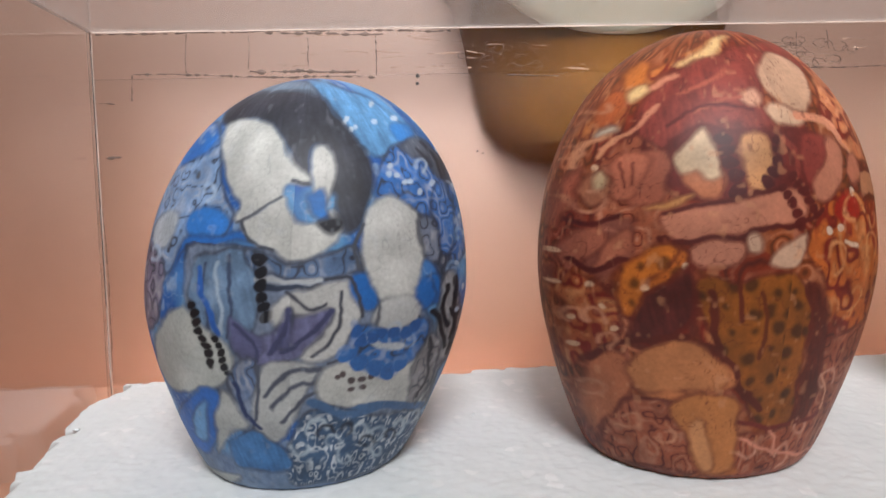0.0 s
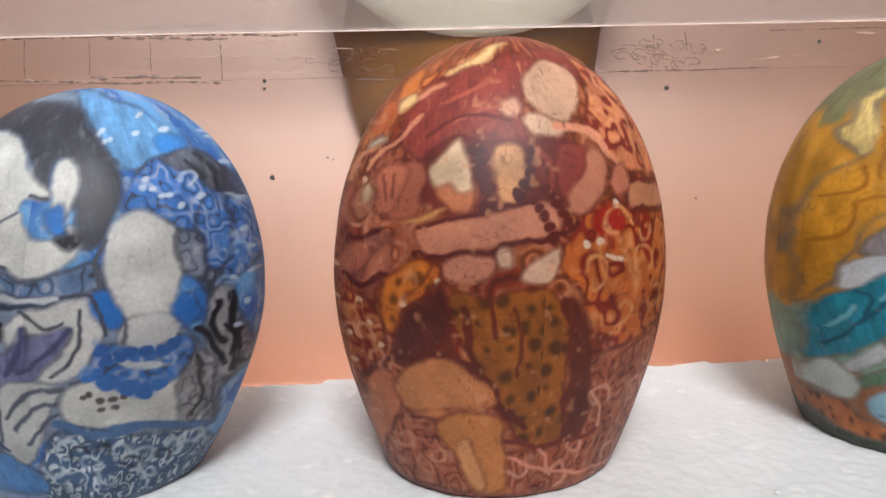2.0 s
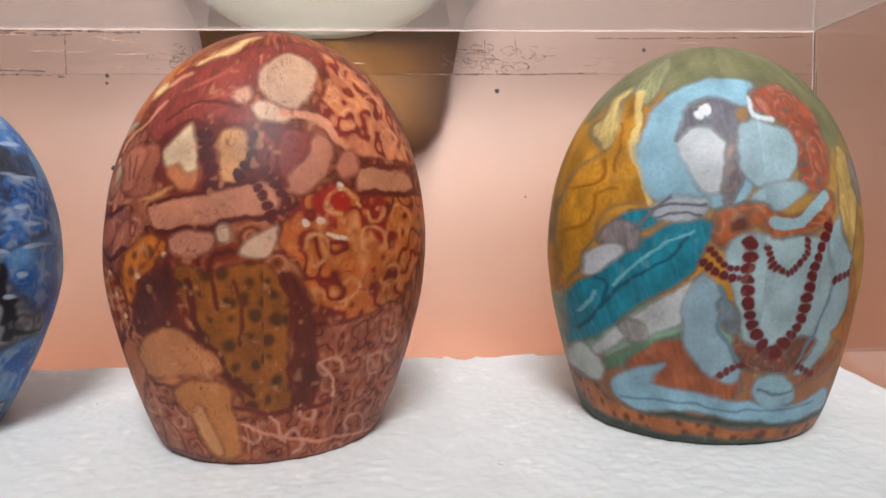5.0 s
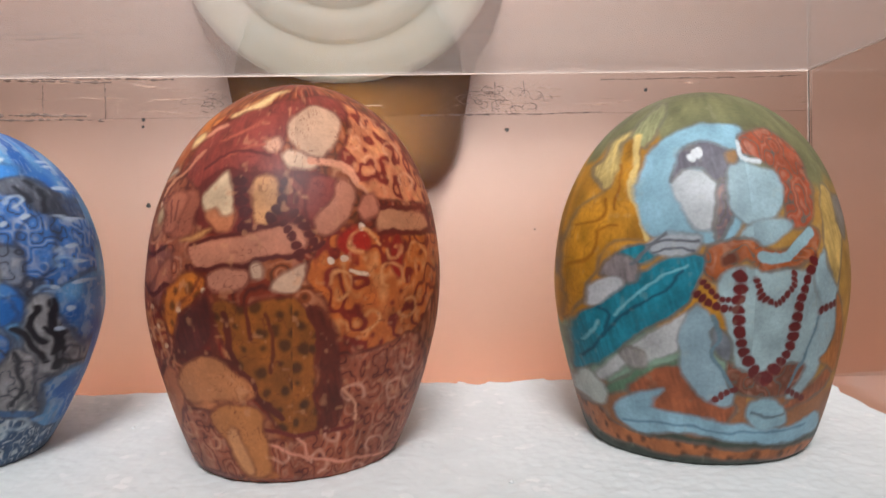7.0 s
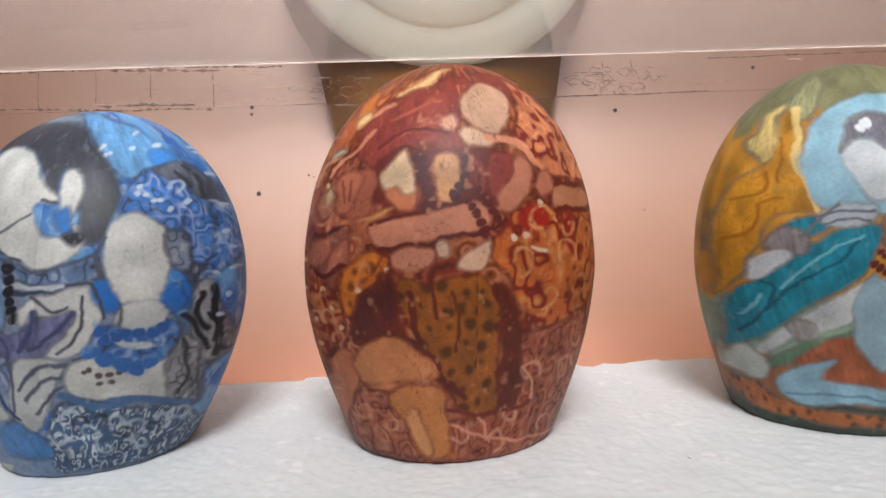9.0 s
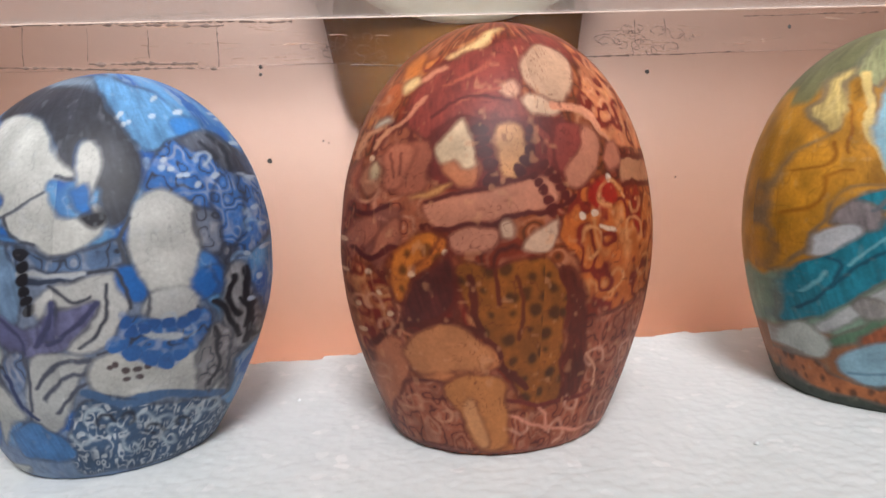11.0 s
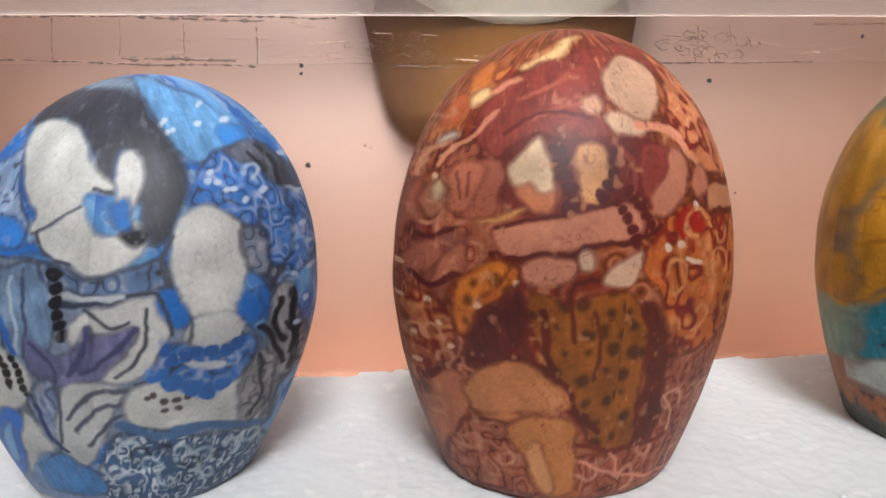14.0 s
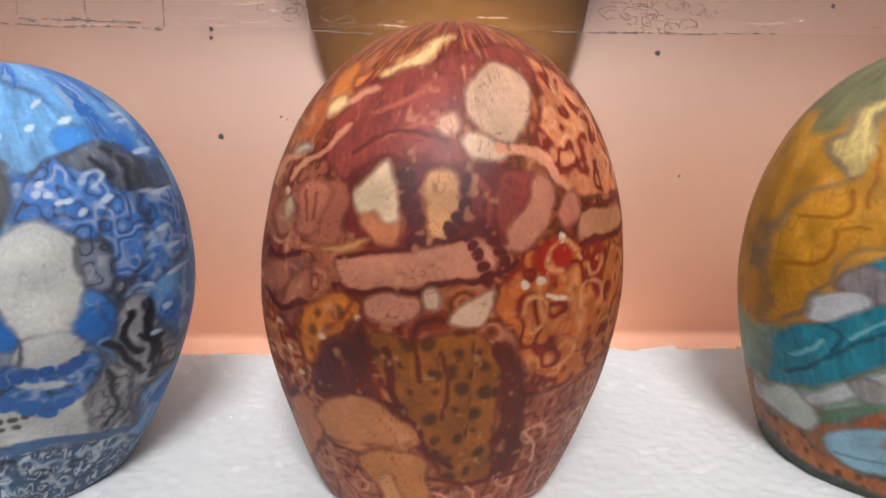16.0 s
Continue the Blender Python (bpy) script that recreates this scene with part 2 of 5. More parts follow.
bm = bmesh.new()
for x0, z0, x1, z1, w in (
    (-0.0497, 0.1361, 0.0524, 0.1343, 0.0009), (-0.0010, 0.1364, 0.0060, 0.1360, 0.0014), (0.0080, 0.1362, 0.0440, 0.1352, 0.0010),
    (0.0180, 0.1366, 0.0440, 0.1351, 0.0014), (-0.0499, 0.1361, -0.0504, 0.1248, 0.0006), (-0.0267, 0.1520, -0.0270, 0.1362, 0.0004),
    (-0.0009, 0.1510, -0.0014, 0.1375, 0.0004), (0.0241, 0.1500, 0.0243, 0.1380, 0.0005), (0.0529, 0.1505, 0.0524, 0.1338, 0.0005),
    (-0.0640, 0.1526, 0.0850, 0.1517, 0.0008), (0.0060, 0.1524, 0.0560, 0.1520, 0.0012), (-0.0660, 0.1525, -0.0655, 0.0100, 0.0004),
    (0.2250, 0.1340, 0.2900, 0.1336, 0.0005), (0.1090, 0.1330, 0.1320, 0.1326, 0.0006), (0.2000, 0.1338, 0.2350, 0.1334, 0.0007),
    (-0.0640, 0.1240, -0.0575, 0.1238, 0.0006), (-0.0640, 0.1010, -0.0560, 0.1013, 0.0010), (0.2240, 0.1450, 0.2380, 0.1449, 0.0004),
    (0.2900, 0.1500, 0.3900, 0.1512, 0.0005), (0.2380, 0.1495, 0.2385, 0.1400, 0.0004), (0.2520, 0.1500, 0.2524, 0.1420, 0.0004),
):
    mark(bm, x0, z0, x1, z1, w)
for k in range(44):  # lacework of lifted film round old glue spots
    x, z = rng.normal(0.240 if k % 3 else 0.112, 0.011), rng.uniform(0.1350, 0.1465)
    r, a0 = rng.uniform(0.0008, 0.0026), rng.uniform(0, 6.3)
    ring = [(x + 1.5 * r * (0.8 + 0.4 * rng.random()) * math.cos(a0 + q), z + r * (0.8 + 0.4 * rng.random()) * math.sin(a0 + q)) for q in (0, 0.8, 1.6, 2.4, 3.2, 4.0, 4.8)]
    for (xa, za), (xb, zb) in zip(ring, ring[1:]):
        mark(bm, xa, za, xb, zb, 0.0003)
part("scored_line", bm, SCORE, case, "dark broken scoring along the panel's upper edge")["kind"] = "stuff"

bm = bmesh.new()
for k in range(46):
    x, z = rng.uniform(-0.06, 0.39), rng.uniform(0.1345, 0.1515)
    if k % 2:
        x = rng.normal(0.255, 0.022) if k % 4 == 1 else rng.normal(0.08, 0.02)
    mark(bm, x, z, x + rng.uniform(0.004, 0.014), z + rng.normal(0, 0.0006), rng.uniform(0.0002, 0.0008), 0.00006)
part("glue_smear", bm, GLUE, case, "pale smears of dried glue")["kind"] = "stuff"

for x, z, r in ((0.0716, 0.0926, 0.0011), (0.2436, 0.1264, 0.0010), (0.2564, 0.0778, 0.0005), (0.3122, 0.1448, 0.0009), (0.0702, 0.1333, 0.0009), (0.0701, 0.1300, 0.0007),
                (0.0954, 0.1005, 0.0005), (0.0977, 0.0995, 0.0004), (-0.0870, 0.1010, 0.0005)):
    if x < BX0:
        continue
    bm = bmesh.new()
    bmesh.ops.create_icosphere(bm, subdivisions=2, radius=r)
    for v in bm.verts:
        v.co *= rng.uniform(0.6, 1.25)
        v.co.y *= 0.3
    ob = part("speck", bm, SPECK, case)
    ob.location = (x, FACE, z)

# ---- foam slab ----


def lattice(seed, n=64):
    return np.random.default_rng(seed).random((n, n))


def value_noise(x, y, seed):
    """Smooth noise in 0..1 over numpy arrays, one cell a unit."""
    g = lattice(seed)
    x0, y0 = np.floor(x).astype(int), np.floor(y).astype(int)
    fx, fy = x - x0, y - y0
    fx, fy = fx * fx * (3 - 2 * fx), fy * fy * (3 - 2 * fy)
    a, b = g[x0 % 64, y0 % 64], g[(x0 + 1) % 64, y0 % 64]
    c, d = g[x0 % 64, (y0 + 1) % 64], g[(x0 + 1) % 64, (y0 + 1) % 64]
    return (a * (1 - fx) + b * fx) * (1 - fy) + (c * (1 - fx) + d * fx) * fy


def bubbles(x, y, seed):
    """Distance from the nearest and from the second nearest of scattered centres, and the nearest one's own random number."""
    g, h, k = lattice(seed), lattice(seed + 1), lattice(seed + 2)
    x0, y0 = np.floor(x).astype(int), np.floor(y).astype(int)
    near, second, own = np.full(x.shape, 9.0), np.full(x.shape, 9.0), np.zeros(x.shape)
    for i in (-1, 0, 1):
        for j in (-1, 0, 1):
            cx, cy = (x0 + i) % 64, (y0 + j) % 64
            d = np.hypot(x0 + i + 0.15 + 0.7 * g[cx, cy] - x, y0 + j + 0.15 + 0.7 * h[cx, cy] - y)
            closer = d < near
            second = np.where(closer, near, np.minimum(second, d))
            own = np.where(closer, k[cx, cy], own)
            near = np.where(closer, d, near)
    return near, second, own


def grid_mesh(name, co, nx, ny, mat, wrap=False):
    """A smooth sheet of nx by ny points, closed in x where wrap."""
    me = bpy.data.meshes.new(name)
    idx = np.arange(nx * ny).reshape(ny, nx)
    right = np.roll(idx, -1, axis=1) if wrap else idx[:, 1:]
    left = idx if wrap else idx[:, :-1]
    faces = np.stack([left[:-1], right[:-1], right[1:], left[1:]], -1).reshape(-1, 4)
    me.vertices.add(nx * ny)
    me.vertices.foreach_set("co", co.astype(np.float32).ravel())
    me.loops.add(faces.size)
    me.loops.foreach_set("vertex_index", faces.astype(np.int32).ravel())
    me.polygons.add(len(faces))
    me.polygons.foreach_set("loop_start", np.arange(0, faces.size, 4, dtype=np.int32))
    me.update(calc_edges=True)
    me.polygons.foreach_set("use_smooth", np.ones(len(faces), dtype=bool))
    me.materials.append(mat)
    return me


def slab_height(y):
    return 0.0057 - 0.062 * (0.359 - y)


def foam_slab():
    """A sheet that bends down over all four crumbled edges to the shelf."""
    nx, ny = 520, 270
    s, t = np.meshgrid(np.linspace(-0.03, 1.03, nx), np.linspace(-0.06, 1.06, ny))
    sc, tc = np.clip(s, 0, 1), np.clip(t, 0, 1)
    x0, x1, y0, y1 = BX0 + 0.0015, BX1 - 0.0015, 0.14, BY1 - 0.0015
    x, y = x0 + (x1 - x0) * sc, y0 + (y1 - y0) * tc
    # crumbled outline: bites taken out along the rim
    bite = lambda v, seed: 0.0042 * np.maximum(0, value_noise(v * 90, v * 0 + 3.3, seed) - 0.45) + 0.0030 * (value_noise(v * 260, v * 0 + 7.7, seed + 1) > 0.62)
    edge_x, edge_y = np.minimum(sc, 1 - sc) * (x1 - x0), np.minimum(tc, 1 - tc) * (y1 - y0)
    pull_x, pull_y = np.exp(-edge_x / 0.006), np.exp(-edge_y / 0.006)
    x = x + np.where(sc < 0.5, 1, -1) * pull_x * (bite(y, 41) * 2.0 + 0.002)
    y = y - pull_y * bite(x, 51) * (tc > 0.5)
    near, second, own = bubbles(x * 330, y * 330, 61)
    z = slab_height(y) + 0.00035 * (own - 0.5) - 0.0004 * near ** 2 + 0.0012 * (value_noise(x * 22, y * 22, 71) - 0.5)
    rim = np.minimum(edge_x, edge_y)
    z = z - 0.0022 * np.exp(-rim / 0.0022) * (0.4 + own)
    z = z + 0.0012 * np.exp(-rim / 0.004) * (value_noise(x * 120, y * 120, 75) - 0.3)
    z = z - 0.0030 * np.exp(-rim / 0.004) * np.clip((value_noise(x * 75 + 3, y * 75, 81) - 0.5) * 9, 0, 1)
    drop = np.maximum(np.abs(s - sc) / 0.03, np.abs(t - tc) / 0.06)
    z = np.where(drop > 0, z + (SHELF_Z - z) * drop, z)
    me = grid_mesh("foam_slab", np.stack([x, y, z], -1).reshape(-1, 3), nx, ny, FOAM)
    return new("foam_slab", me)


tagged(foam_slab(), "white expanded polystyrene slab with crumbled edges", "foam slab")

crumb_rng = np.random.default_rng(23)
for x, y, r in ((-0.055, 0.302, 0.0014), (0.115, 0.213, 0.0009), (0.226, 0.236, 0.0010), (0.085, 0.300, 0.0011), (0.352, 0.332, 0.0010)):
    bm = bmesh.new()
    bmesh.ops.create_icosphere(bm, subdivisions=2, radius=0.8 * r)
    for v in bm.verts:
        v.co *= crumb_rng.uniform(0.65, 1.25)
        v.co.z *= 0.7
    ob = finish("foam_crumb", bm, FOAM, True)
    ob.location = (x, y, slab_height(y) + 0.3 * r)
    tagged(ob, "tiny white polystyrene crumb lying on the foam slab", "foam crumb", "foam crumbs on the slab")

# ---- painted stones ----


class Canvas:
    """The paint on a stone's surface: millimetres across (x) and up (z) over the front half."""

    def __init__(self, x, z, arc, front, ground, seed, ink):
        self.x0, self.z0, self.front, self.seed = arc, z, front, seed
        self.ink = paint(ink)
        self.x = x + 1.6 * (value_noise(x / 5, z / 5, seed) - 0.5) + 0.5 * (value_noise(x / 1.6, z / 1.6, seed + 1) - 0.5)
        self.z = z + 1.6 * (value_noise(x / 5, z / 5, seed + 2) - 0.5) + 0.5 * (value_noise(x / 1.6, z / 1.6, seed + 3) - 0.5)
        self.colour = ground(self)

    def noise(self, size, k=0):
        return value_noise(self.x0 / size + 17, self.z0 / size + 31, self.seed + 5 + k)

    def lay(self, mask, colour):
        mask = (np.clip(mask, 0, 1) * self.front)[:, None]
        self.colour = self.colour * (1 - mask) + colour * mask

    def near(self, flat, closed, pad):
        """Signed distance (inside: minus) from an outline, worked out only for the points near it."""
        p = np.array(flat, float).reshape(-1, 2)
        pick = np.where((self.x > p[:, 0].min() - pad) & (self.x < p[:, 0].max() + pad) & (self.z > p[:, 1].min() - pad) & (self.z < p[:, 1].max() + pad) & (self.front > 0))[0]
        q = []
        n = len(p)
        for k in range(n if closed else n - 1):  # rounded corners
            a, b, c, d = (p[i % n] if closed else p[min(max(i, 0), n - 1)] for i in (k - 1, k, k + 1, k + 2))
            for u in (0, 0.25, 0.5, 0.75):
                q.append(0.5 * (2 * b + (c - a) * u + (2 * a - 5 * b + 4 * c - d) * u * u + (3 * b - a - 3 * c + d) * u ** 3))
        if not closed:
            q.append(p[-1])
        q = np.array(q)
        x, z = self.x[pick], self.z[pick]
        best, inside, along, run = np.full(len(pick), 1e9), np.zeros(len(pick), bool), np.zeros(len(pick)), 0.0
        for k in range(len(q) if closed else len(q) - 1):
            a, b = q[k], q[(k + 1) % len(q)]
            e = b - a
            length = max(float(np.hypot(*e)), 1e-6)
            u = np.clip(((x - a[0]) * e[0] + (z - a[1]) * e[1]) / length ** 2, 0, 1)
            d = np.hypot(x - a[0] - u * e[0], z - a[1] - u * e[1])
            along = np.where(d < best, run + u * length, along)
            best = np.minimum(best, d)
            run += length
            if closed and a[1] != b[1]:
                cross = ((a[1] > z) != (b[1] > z)) & (x < a[0] + (z - a[1]) * e[0] / (b[1] - a[1]))
                inside ^= cross
        return pick, np.where(inside, -best, best), along

    def put(self, pick, mask, colour):
        mask = np.clip(mask, 0, 1)[:, None]
        self.colour[pick] = self.colour[pick] * (1 - mask) + colour * mask

    def fill(self, rgb, style, flat):
        pick, d, _ = self.near(flat, True, 1.5)
        colour = np.tile(paint(rgb), (len(pick), 1))
        x, z = self.x0[pick], self.z0[pick]
        vn = lambda size, k: value_noise(x / size + 17, z / size + 31, self.seed + 20 + k)
        shade = (0.80 + 0.40 * vn(4.5, 0)) * (0.88 + 0.24 * vn(1.5, 9))
        if style == "flat":
            shade = (0.90 + 0.20 * vn(7.0, 0)) * (0.95 + 0.10 * vn(1.5, 9))
        if style == "brush":
            shade *= 0.82 + 0.4 * value_noise(x / 0.9 + 0.3 * z, z / 4.5, self.seed + 33)
        if style == "swirl":
            w = np.abs(np.sin(6.0 * vn(6.5, 1) + 2.6 * vn(3.2, 2)))
            body = np.clip(2.6 * w - 0.75, 0, 1)[:, None]
            pale = (np.clip(4.0 * w - 3.1, 0, 1) * np.clip(3 * vn(4.0, 7) - 1.0, 0, 1))[:, None]
            colour = paint((128, 42, 30)) * (1 - body) + colour * body
            colour = colour * (1 - 0.55 * pale) + paint((224, 160, 112)) * 0.55 * pale
        if style == "curls":
            w = np.abs(np.sin(6.5 * vn(5.0, 1) + 3.0 * vn(2.6, 2)))
            dark, pale = np.clip(1.1 - 3.0 * w, 0, 1)[:, None], (np.clip(4.0 * w - 3.0, 0, 1) * vn(3.0, 7))[:, None]
            colour = colour * (1 - dark) + self.ink * dark
            colour = colour * (1 - 0.6 * pale) + paint((205, 205, 210) if self.ink[2] > self.ink[0] else (205, 150, 130)) * 0.6 * pale
        if style == "spots":
            near, second, own = bubbles(x / 6.0 + 0.25 * vn(3.0, 8), z / 6.0, self.seed + 40)
            spot = np.clip((0.24 + 0.22 * own - near) * 4.5, 0, 1)[:, None]
            colour = colour * (1 - 0.68 * spot)
        if style == "beads":
            w = np.abs(np.sin(6.0 * vn(3.2, 1) + 4.0 * vn(1.7, 2)))
            pale = (np.clip(4.5 * w - 3.2, 0, 1) * np.clip(2.5 * vn(2.2, 7) - 0.5, 0, 1))[:, None]
            colour = colour * (1 - pale) + pale * paint((196, 204, 214))
        if style == "ochre":
            w = np.clip((vn(8.0, 3) - 0.5) * 5, 0, 1)[:, None]
            l = np.clip(1 - np.abs(vn(6.0, 4) - 0.5) * 22, 0, 1)[:, None]
            colour = colour * (1 - 0.28 * w) * (1 - 0.25 * l)
        colour = colour * shade[:, None]
        self.put(pick, 0.5 - d / 1.3, colour)
        line = (1.0 - np.abs(d - 0.1) / 0.95) * (0.35 + 1.2 * vn(6.0, 6))
        self.put(pick, (0.42 if style == "flat" else 0.7) * np.clip(line, 0, 1), self.ink)

    def line(self, rgb, width, flat):
        pick, d, _ = self.near(flat, False, width + 1)
        self.put(pick, (width * 0.5 - np.abs(d)) / 0.6 + 0.5, paint(rgb))

    def band(self, rgb, width, flat):
        """A string of beads."""
        pick, d, run = self.near(flat, False, width * 1.5 + 1)
        step = width * 1.12
        bead = np.abs((run % step) / step - 0.5) * step
        r = np.hypot(np.abs(d) * 0.8, bead)
        self.put(pick, 0.35 * np.clip((width * 0.6 - np.abs(d)) / 0.5 + 0.5, 0, 1), paint(rgb) * 1.6)
        self.put(pick, (width * 0.56 - r) / 0.35 + 0.5, paint(rgb))

    def scribble(self, amount, size, light):
        """Fine brush lines and dabs over the whole painting."""
        w = np.abs(np.sin(8.0 * self.noise(size, 11) + 5.0 * self.noise(size * 0.45, 12)))
        dark = (np.clip(1.0 - 4.5 * w, 0, 1) * np.clip(3.0 * self.noise(size * 1.3, 13) - 0.9, 0, 1))[:, None] * amount
        dab = np.clip((self.noise(1.7, 14) * 0.55 + self.noise(3.6, 15) * 0.55 - 0.77) * 7, 0, 1)[:, None] * amount
        self.colour = self.colour * (1 - dark) + self.ink * dark
        self.colour = self.colour * (1 - 0.6 * dab) + paint(light) * 0.6 * dab
        self.colour *= (0.82 + 0.36 * self.noise(7.0, 16))[:, None]

    def curl(self, rgb, width, x, z, r, turn):
        """A brush-drawn spiral."""
        flat = []
        for k in range(6):
            a, q = turn + 0.95 * k, r * (1.0 - 0.11 * k)
            flat += [x + q * math.cos(a), z + 1.15 * q * math.sin(a)]
        pick, d, run = self.near(flat, False, width + 1)
        press = 0.25 + 0.9 * value_noise(self.x0[pick] / 2.5, self.z0[pick] / 2.5, self.seed + 51)
        self.put(pick, np.clip((width * 0.5 - np.abs(d)) / 0.8 + 0.5, 0, 1) * press, paint(rgb))

    def dot(self, rgb, r, x, z):
        self.lay((r - np.hypot(self.x - x, self.z - z)) / 0.4 + 0.5, paint(rgb))


def paint(rgb):
    """Linear colour of a pigment given in 0 to 255."""
    return PIGMENT * (np.array(rgb) / 255.0) ** 2.2


PIGMENT = 0.86


def paint_maroon(c):
    c.fill((200, 122, 70), "swirl", (-42.9, 99.9, -34.1, 110.6, -22.5, 118, -8.4, 125.9, -1.1, 127, -9.6, 119.9, -22.1, 115.7, -31.1, 108.8, -38.3, 99))
    c.fill((238, 200, 150), "flat", (-21.4, 117.4, -15.2, 120.4, -8.3, 125.1, -2.6, 126.4, -9.7, 121.2, -16.6, 117.2))
    c.fill((205, 122, 88), "swirl", (13.6, 122.5, 23.1, 118.6, 32.9, 110.4, 41, 99, 47.2, 89.5, 29.4, 89.3, 20.3, 91.8, 15.1, 98.8, 13.4, 102.4, 17.5, 112.3))
    c.fill((192, 102, 50), "swirl", (13.4, 81.4, 6.8, 74.8, 4.3, 66.6, 9.3, 59.8, 13.5, 49.3, 20.4, 43.3, 31.5, 43.5, 41.7, 51.1, 48.1, 65.5, 49.3, 77.3, 31.2, 78.6, 20.2, 81.3))
    c.fill((162, 86, 64), "curls", (13.6, 40.5, 24, 42.8, 39.7, 45.7, 43.3, 22.8, 34.2, 3.5, 17.7, 0, -7.2, 1.9, -10.2, 14.4, 6.8, 17.2, 13.7, 25.8))
    c.fill((160, 90, 66), "curls", (-43.4, 70.3, -41.6, 89.9, -31.7, 100.1, -24, 99.4, -28.2, 78.9, -31.6, 62, -38.7, 40.1, -42.2, 54.4))
    c.fill((136, 60, 54), "brush", (-33.9, 100.3, -25.5, 112.6, -16.7, 117.8, -4.4, 121.9, 6.3, 125.1, 14.6, 122.4, 15.7, 115.9, 6.4, 117.7, -0.2, 116.5, -2.9, 110.5, -3.4, 98.7, 6.6, 97.3, 10.3, 91.7, 0, 93.1, -20.3, 98.5, -29.1, 93.5))
    c.fill((150, 66, 60), "flat", (-14.4, 112.9, -5.9, 117.6, -7.1, 107.8, -11.8, 100.6, -17.1, 102.6))
    c.fill((202, 162, 142), "flat", (-2.9, 113, -0.3, 117.9, 6.4, 119.9, 12.8, 117.3, 13.8, 111.6, 12, 105.7, 8.3, 102.3, 4.5, 103.3, -0.3, 106.6))
    c.fill((212, 176, 156), "flat", (-3.5, 103.7, -0.6, 105.1, 6.9, 101.3, 5.3, 98.7, -2.6, 99.2))
    c.fill((214, 160, 140), "flat", (-8.8, 107.8, -5.4, 109, -3.6, 106.2, -6.1, 104.4, -9, 105.6))
    c.fill((108, 42, 38), "brush", (-29.1, 93.5, -20.4, 98.8, -11.7, 98, 6.6, 96.9, 10.3, 91.7, 6.7, 81.5, -6.3, 81.4, -19.5, 80, -28.3, 81.4))
    c.fill((188, 116, 84), "flat", (-26.5, 89, -20.9, 94, -17.9, 91.3, -17.6, 82.3, -22.1, 80.1, -24.4, 82.1))
    c.fill((218, 190, 165), "flat", (-27.7, 90.5, -23.7, 95.5, -19.6, 98.1, -17.9, 92.5, -18, 85.7, -20.5, 84.6, -22.9, 87.5, -26.1, 86.9))
    c.fill((210, 152, 108), "flat", (-11.7, 96.2, -5.8, 96.1, -4.7, 88.4, -6.3, 82.4, -11.3, 82.5, -12.3, 90.2))
    c.band((82, 32, 36), 3.0, (-16.3, 97.3, -15.1, 90.3, -14.2, 82.2))
    c.band((82, 32, 36), 2.6, (-2.5, 96.6, -3.2, 90.1, -6.7, 83.7))
    c.line((146, 66, 58), 1.6, (-0, 95.5, 2.5, 90.9, 1.8, 84.1))
    c.fill((146, 64, 58), "flat", (4.1, 95.5, 11.7, 95.5, 12.7, 92.1, 6.7, 83.2, 4.2, 86.3))
    c.fill((198, 128, 108), "flat", (13, 95.2, 18, 93.5, 17.1, 86.5, 11.7, 79.4, 6.7, 79.5, 6.7, 83.5, 11, 89.6))
    c.fill((198, 130, 110), "flat", (-30.3, 75.5, -22.9, 77.9, -11.2, 80.2, 0.2, 82.5, 3.8, 78.2, 2.2, 74.6, -6.2, 72.7, -19.4, 71.1, -28.9, 70.1))
    c.band((96, 36, 34), 2.2, (-3.1, 83.7, -0.1, 79.1, 1.9, 73))
    c.band((96, 36, 34), 2.2, (0.1, 86.6, 3.4, 81.6, 6.1, 76.2))
    c.line((92, 34, 32), 1.4, (-28.9, 69.6, -14.4, 70.7, 2.7, 73.8, 9.2, 76.4))
    c.line((92, 34, 32), 1.2, (-30, 76.2, -19.5, 79.4, -3.1, 82.5))
    c.fill((166, 96, 78), "flat", (-38, 79.1, -36.5, 87.4, -33.3, 92.9, -28.9, 91.7, -29.2, 84, -32, 78.9))
    c.fill((200, 142, 92), "flat", (-34.8, 77.3, -28.3, 80.2, -24.4, 81.3, -27.9, 78))
    c.fill((142, 84, 74), "flat", (-47.3, 68.2, -41.2, 75.6, -36.7, 73.9, -37.6, 65.3, -43.2, 59.7))
    c.fill((198, 132, 114), "flat", (-24.5, 68.5, -14.4, 69.5, -12.4, 65.4, -16, 63, -23.4, 62.7))
    c.fill((214, 176, 158), "flat", (-12.7, 70.3, -9.5, 70.3, -8.4, 66.1, -11.4, 66))
    c.fill((214, 176, 158), "flat", (-6.2, 62.8, -2.6, 68.1, 3.5, 70.8, 2.9, 65, -0.5, 61.7))
    c.fill((188, 104, 44), "spots", (-39.7, 61.7, -33.6, 67.1, -27.1, 67.5, -25.1, 63.8, -31.3, 58.6, -33.4, 51.6, -38, 49.1, -41, 54.5))
    c.line((120, 52, 30), 0.8, (-37.5, 64.4, -33.6, 57.7, -37.8, 52.2))
    c.dot((226, 196, 176), 0.8, -25.8, 62.8)
    c.dot((226, 196, 176), 0.8, -31.3, 56.1)
    c.dot((226, 196, 176), 0.8, -30.2, 57.3)
    c.fill((112, 50, 40), "swirl", (-34.4, 47.1, -29.8, 58.7, -24.1, 62.2, -22.2, 48.7, -24.5, 41.3, -34.4, 40.4))
